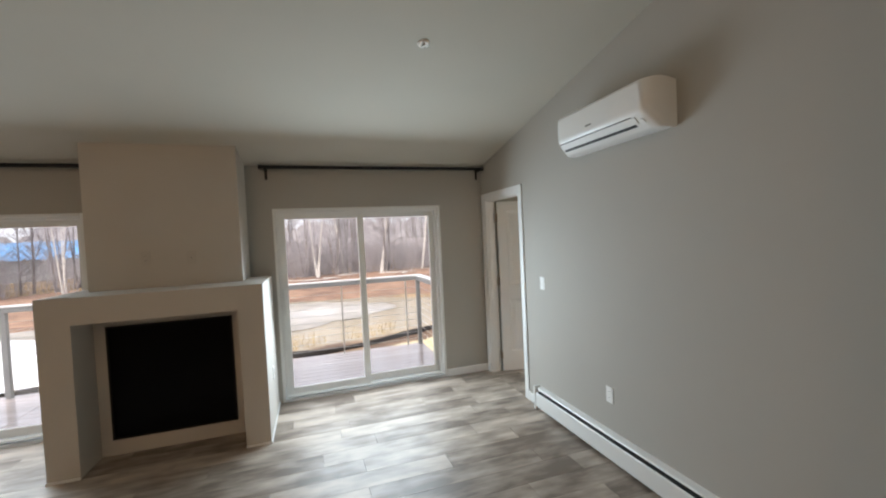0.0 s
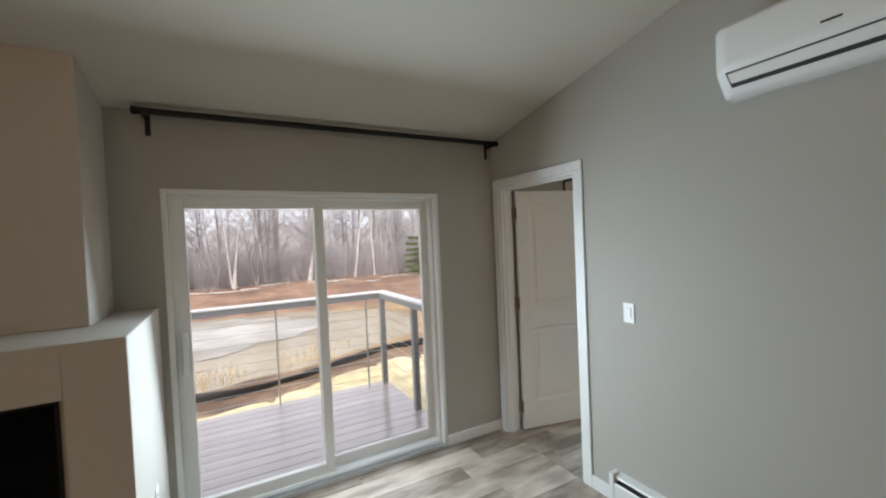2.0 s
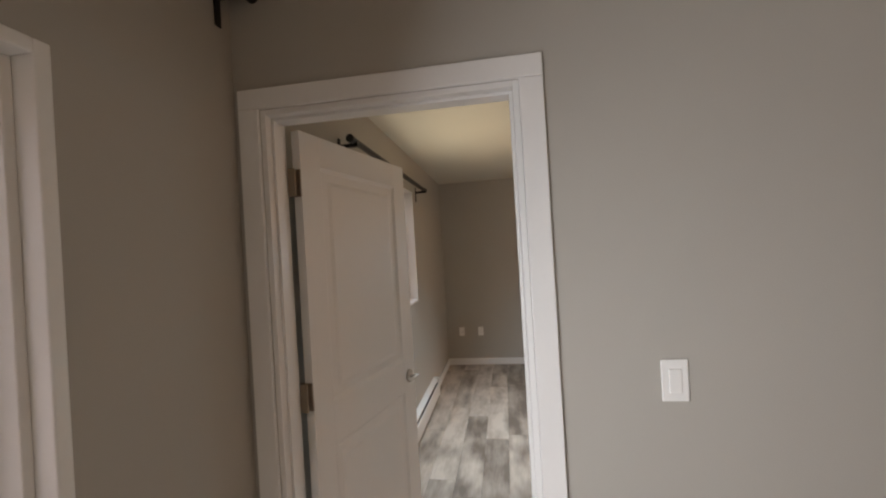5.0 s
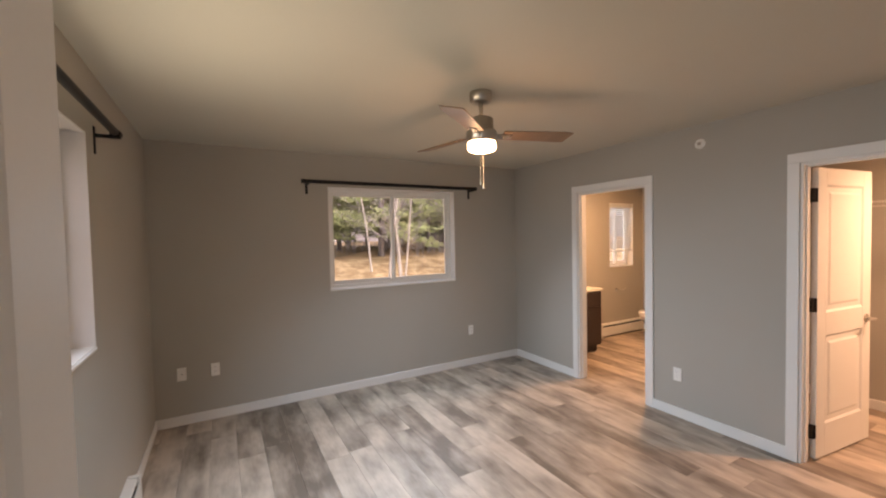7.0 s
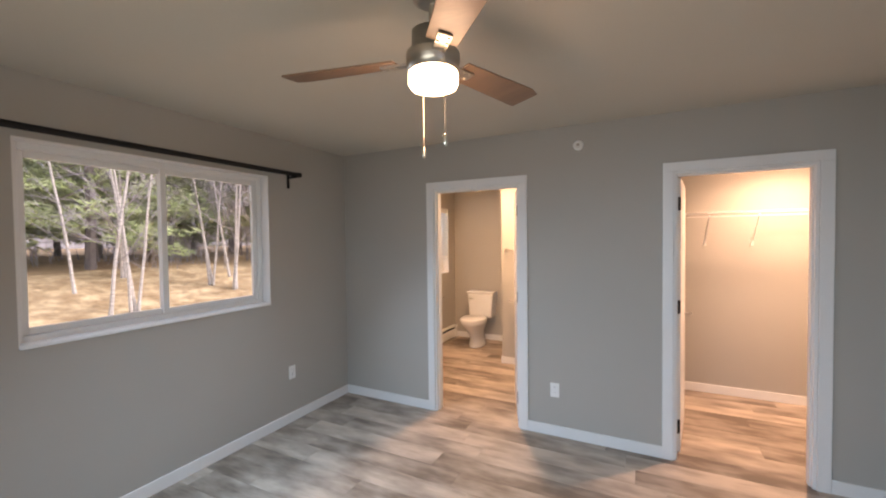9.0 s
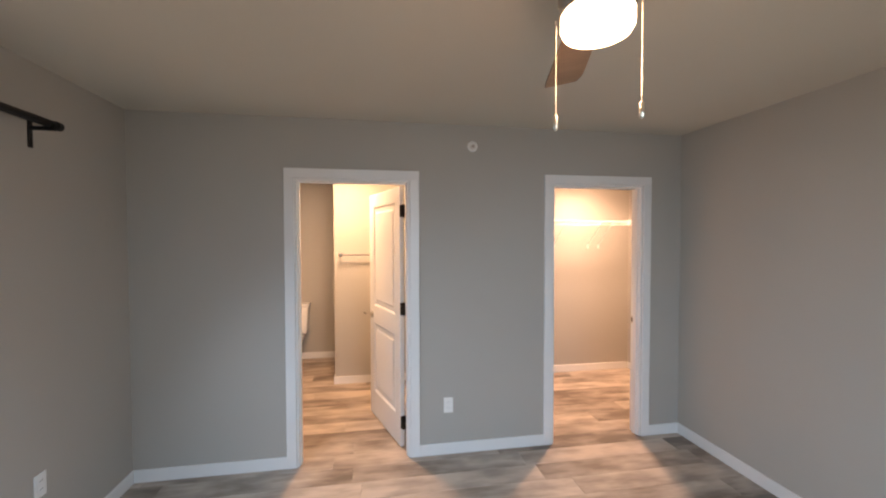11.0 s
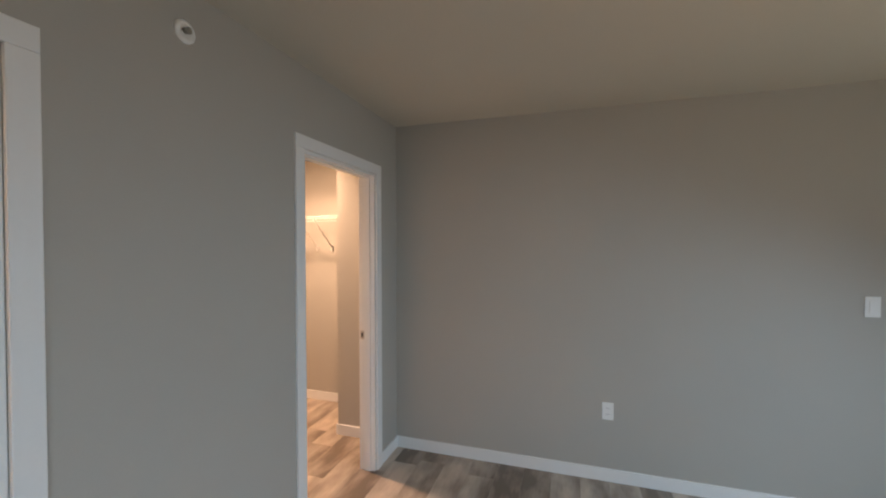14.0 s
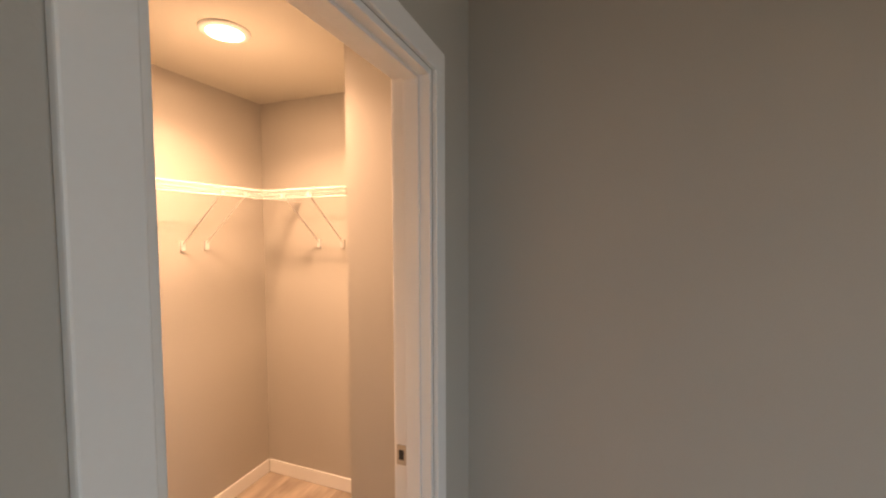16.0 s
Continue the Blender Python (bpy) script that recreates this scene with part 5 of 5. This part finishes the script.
def floor_of(name, x0, y0, x1, y1, label, shift, nearest=None):
    f = tagged(part(name, box(x0, y0, -0.1, x1, y1, -0.006), M_SUB), label, "floor", kind="structure")
    w, length = 0.182, 1.22
    meshes, rest, r = {}, [], random.Random(shift)

    def plank_mesh(l, ww):
        key = (round(l, 3), round(ww, 3))
        if key not in meshes:
            bm = bmesh.new()
            e = 0.0012
            lo = [bm.verts.new(p) for p in ((0.0004, 0.0004, -0.006), (l - 0.0004, 0.0004, -0.006), (l - 0.0004, ww - 0.0004, -0.006), (0.0004, ww - 0.0004, -0.006))]
            md = [bm.verts.new((c.co.x, c.co.y, -e)) for c in lo]
            hi = [bm.verts.new(p) for p in ((e, e, 0), (l - e, e, 0), (l - e, ww - e, 0), (e, ww - e, 0))]
            for a, b in ((lo, md), (md, hi)):
                for i in range(4):
                    bm.faces.new((a[i], a[(i + 1) % 4], b[(i + 1) % 4], b[i]))
            bm.faces.new(hi)
            me = bpy.data.meshes.new("plank")
            bm.to_mesh(me)
            bm.free()
            me.materials.append(M_FLOOR)
            meshes[key] = me
        return meshes[key]

    y = y0
    while y < y1 - 0.002:
        ww = min(w, y1 - y)
        x = x0 - r.random() * length
        while x < x1:
            a, b = max(x, x0), min(x + length, x1)
            if b - a > 0.004:
                if nearest is None or nearest(a, y):
                    p = new("plank", plank_mesh(b - a, ww))
                    p.parent, p.location = f, (a, y, 0)
                else:
                    rest.append((a, y, b, y + ww))
            x += length
        y += ww
    if rest:
        me = bpy.data.meshes.new("far_planks")
        vs, fs = [], []
        for a, b, c, d in rest:
            k = len(vs)
            vs += [(a + 0.001, b + 0.001, 0), (c - 0.001, b + 0.001, 0), (c - 0.001, d - 0.001, 0), (a + 0.001, d - 0.001, 0)]
            fs.append((k, k + 1, k + 2, k + 3))
        me.from_pydata(vs, [], fs)
        me.materials.append(M_FLOOR)
        o = new("far_planks", me)
        o.parent = f
        tagged(o, "grey-brown vinyl planks", kind="stuff")
    return f


floor_of("floor_living", -7.0, -4.48, 0.0, 0.05, "washed grey-brown vinyl plank floor of the living room", 3)
floor_of("floor_living_south", -7.0, -7.5, -0.56, -4.48, "washed grey-brown vinyl plank floor of the living room", 4, nearest=lambda x, y: False)
floor_of("floor_bedroom", 0.0, YS - 0.115, XE, 0.0, "washed grey-brown vinyl plank floor of the bedroom", 5)
floor_of("floor_closet", -0.50, -5.51, 2.10, YS - 0.115, "washed grey-brown vinyl plank floor of the closet", 7)
floor_of("floor_bath", 2.10, -6.60, XE, YS - 0.115, "washed grey-brown vinyl plank floor of the bathroom", 9)
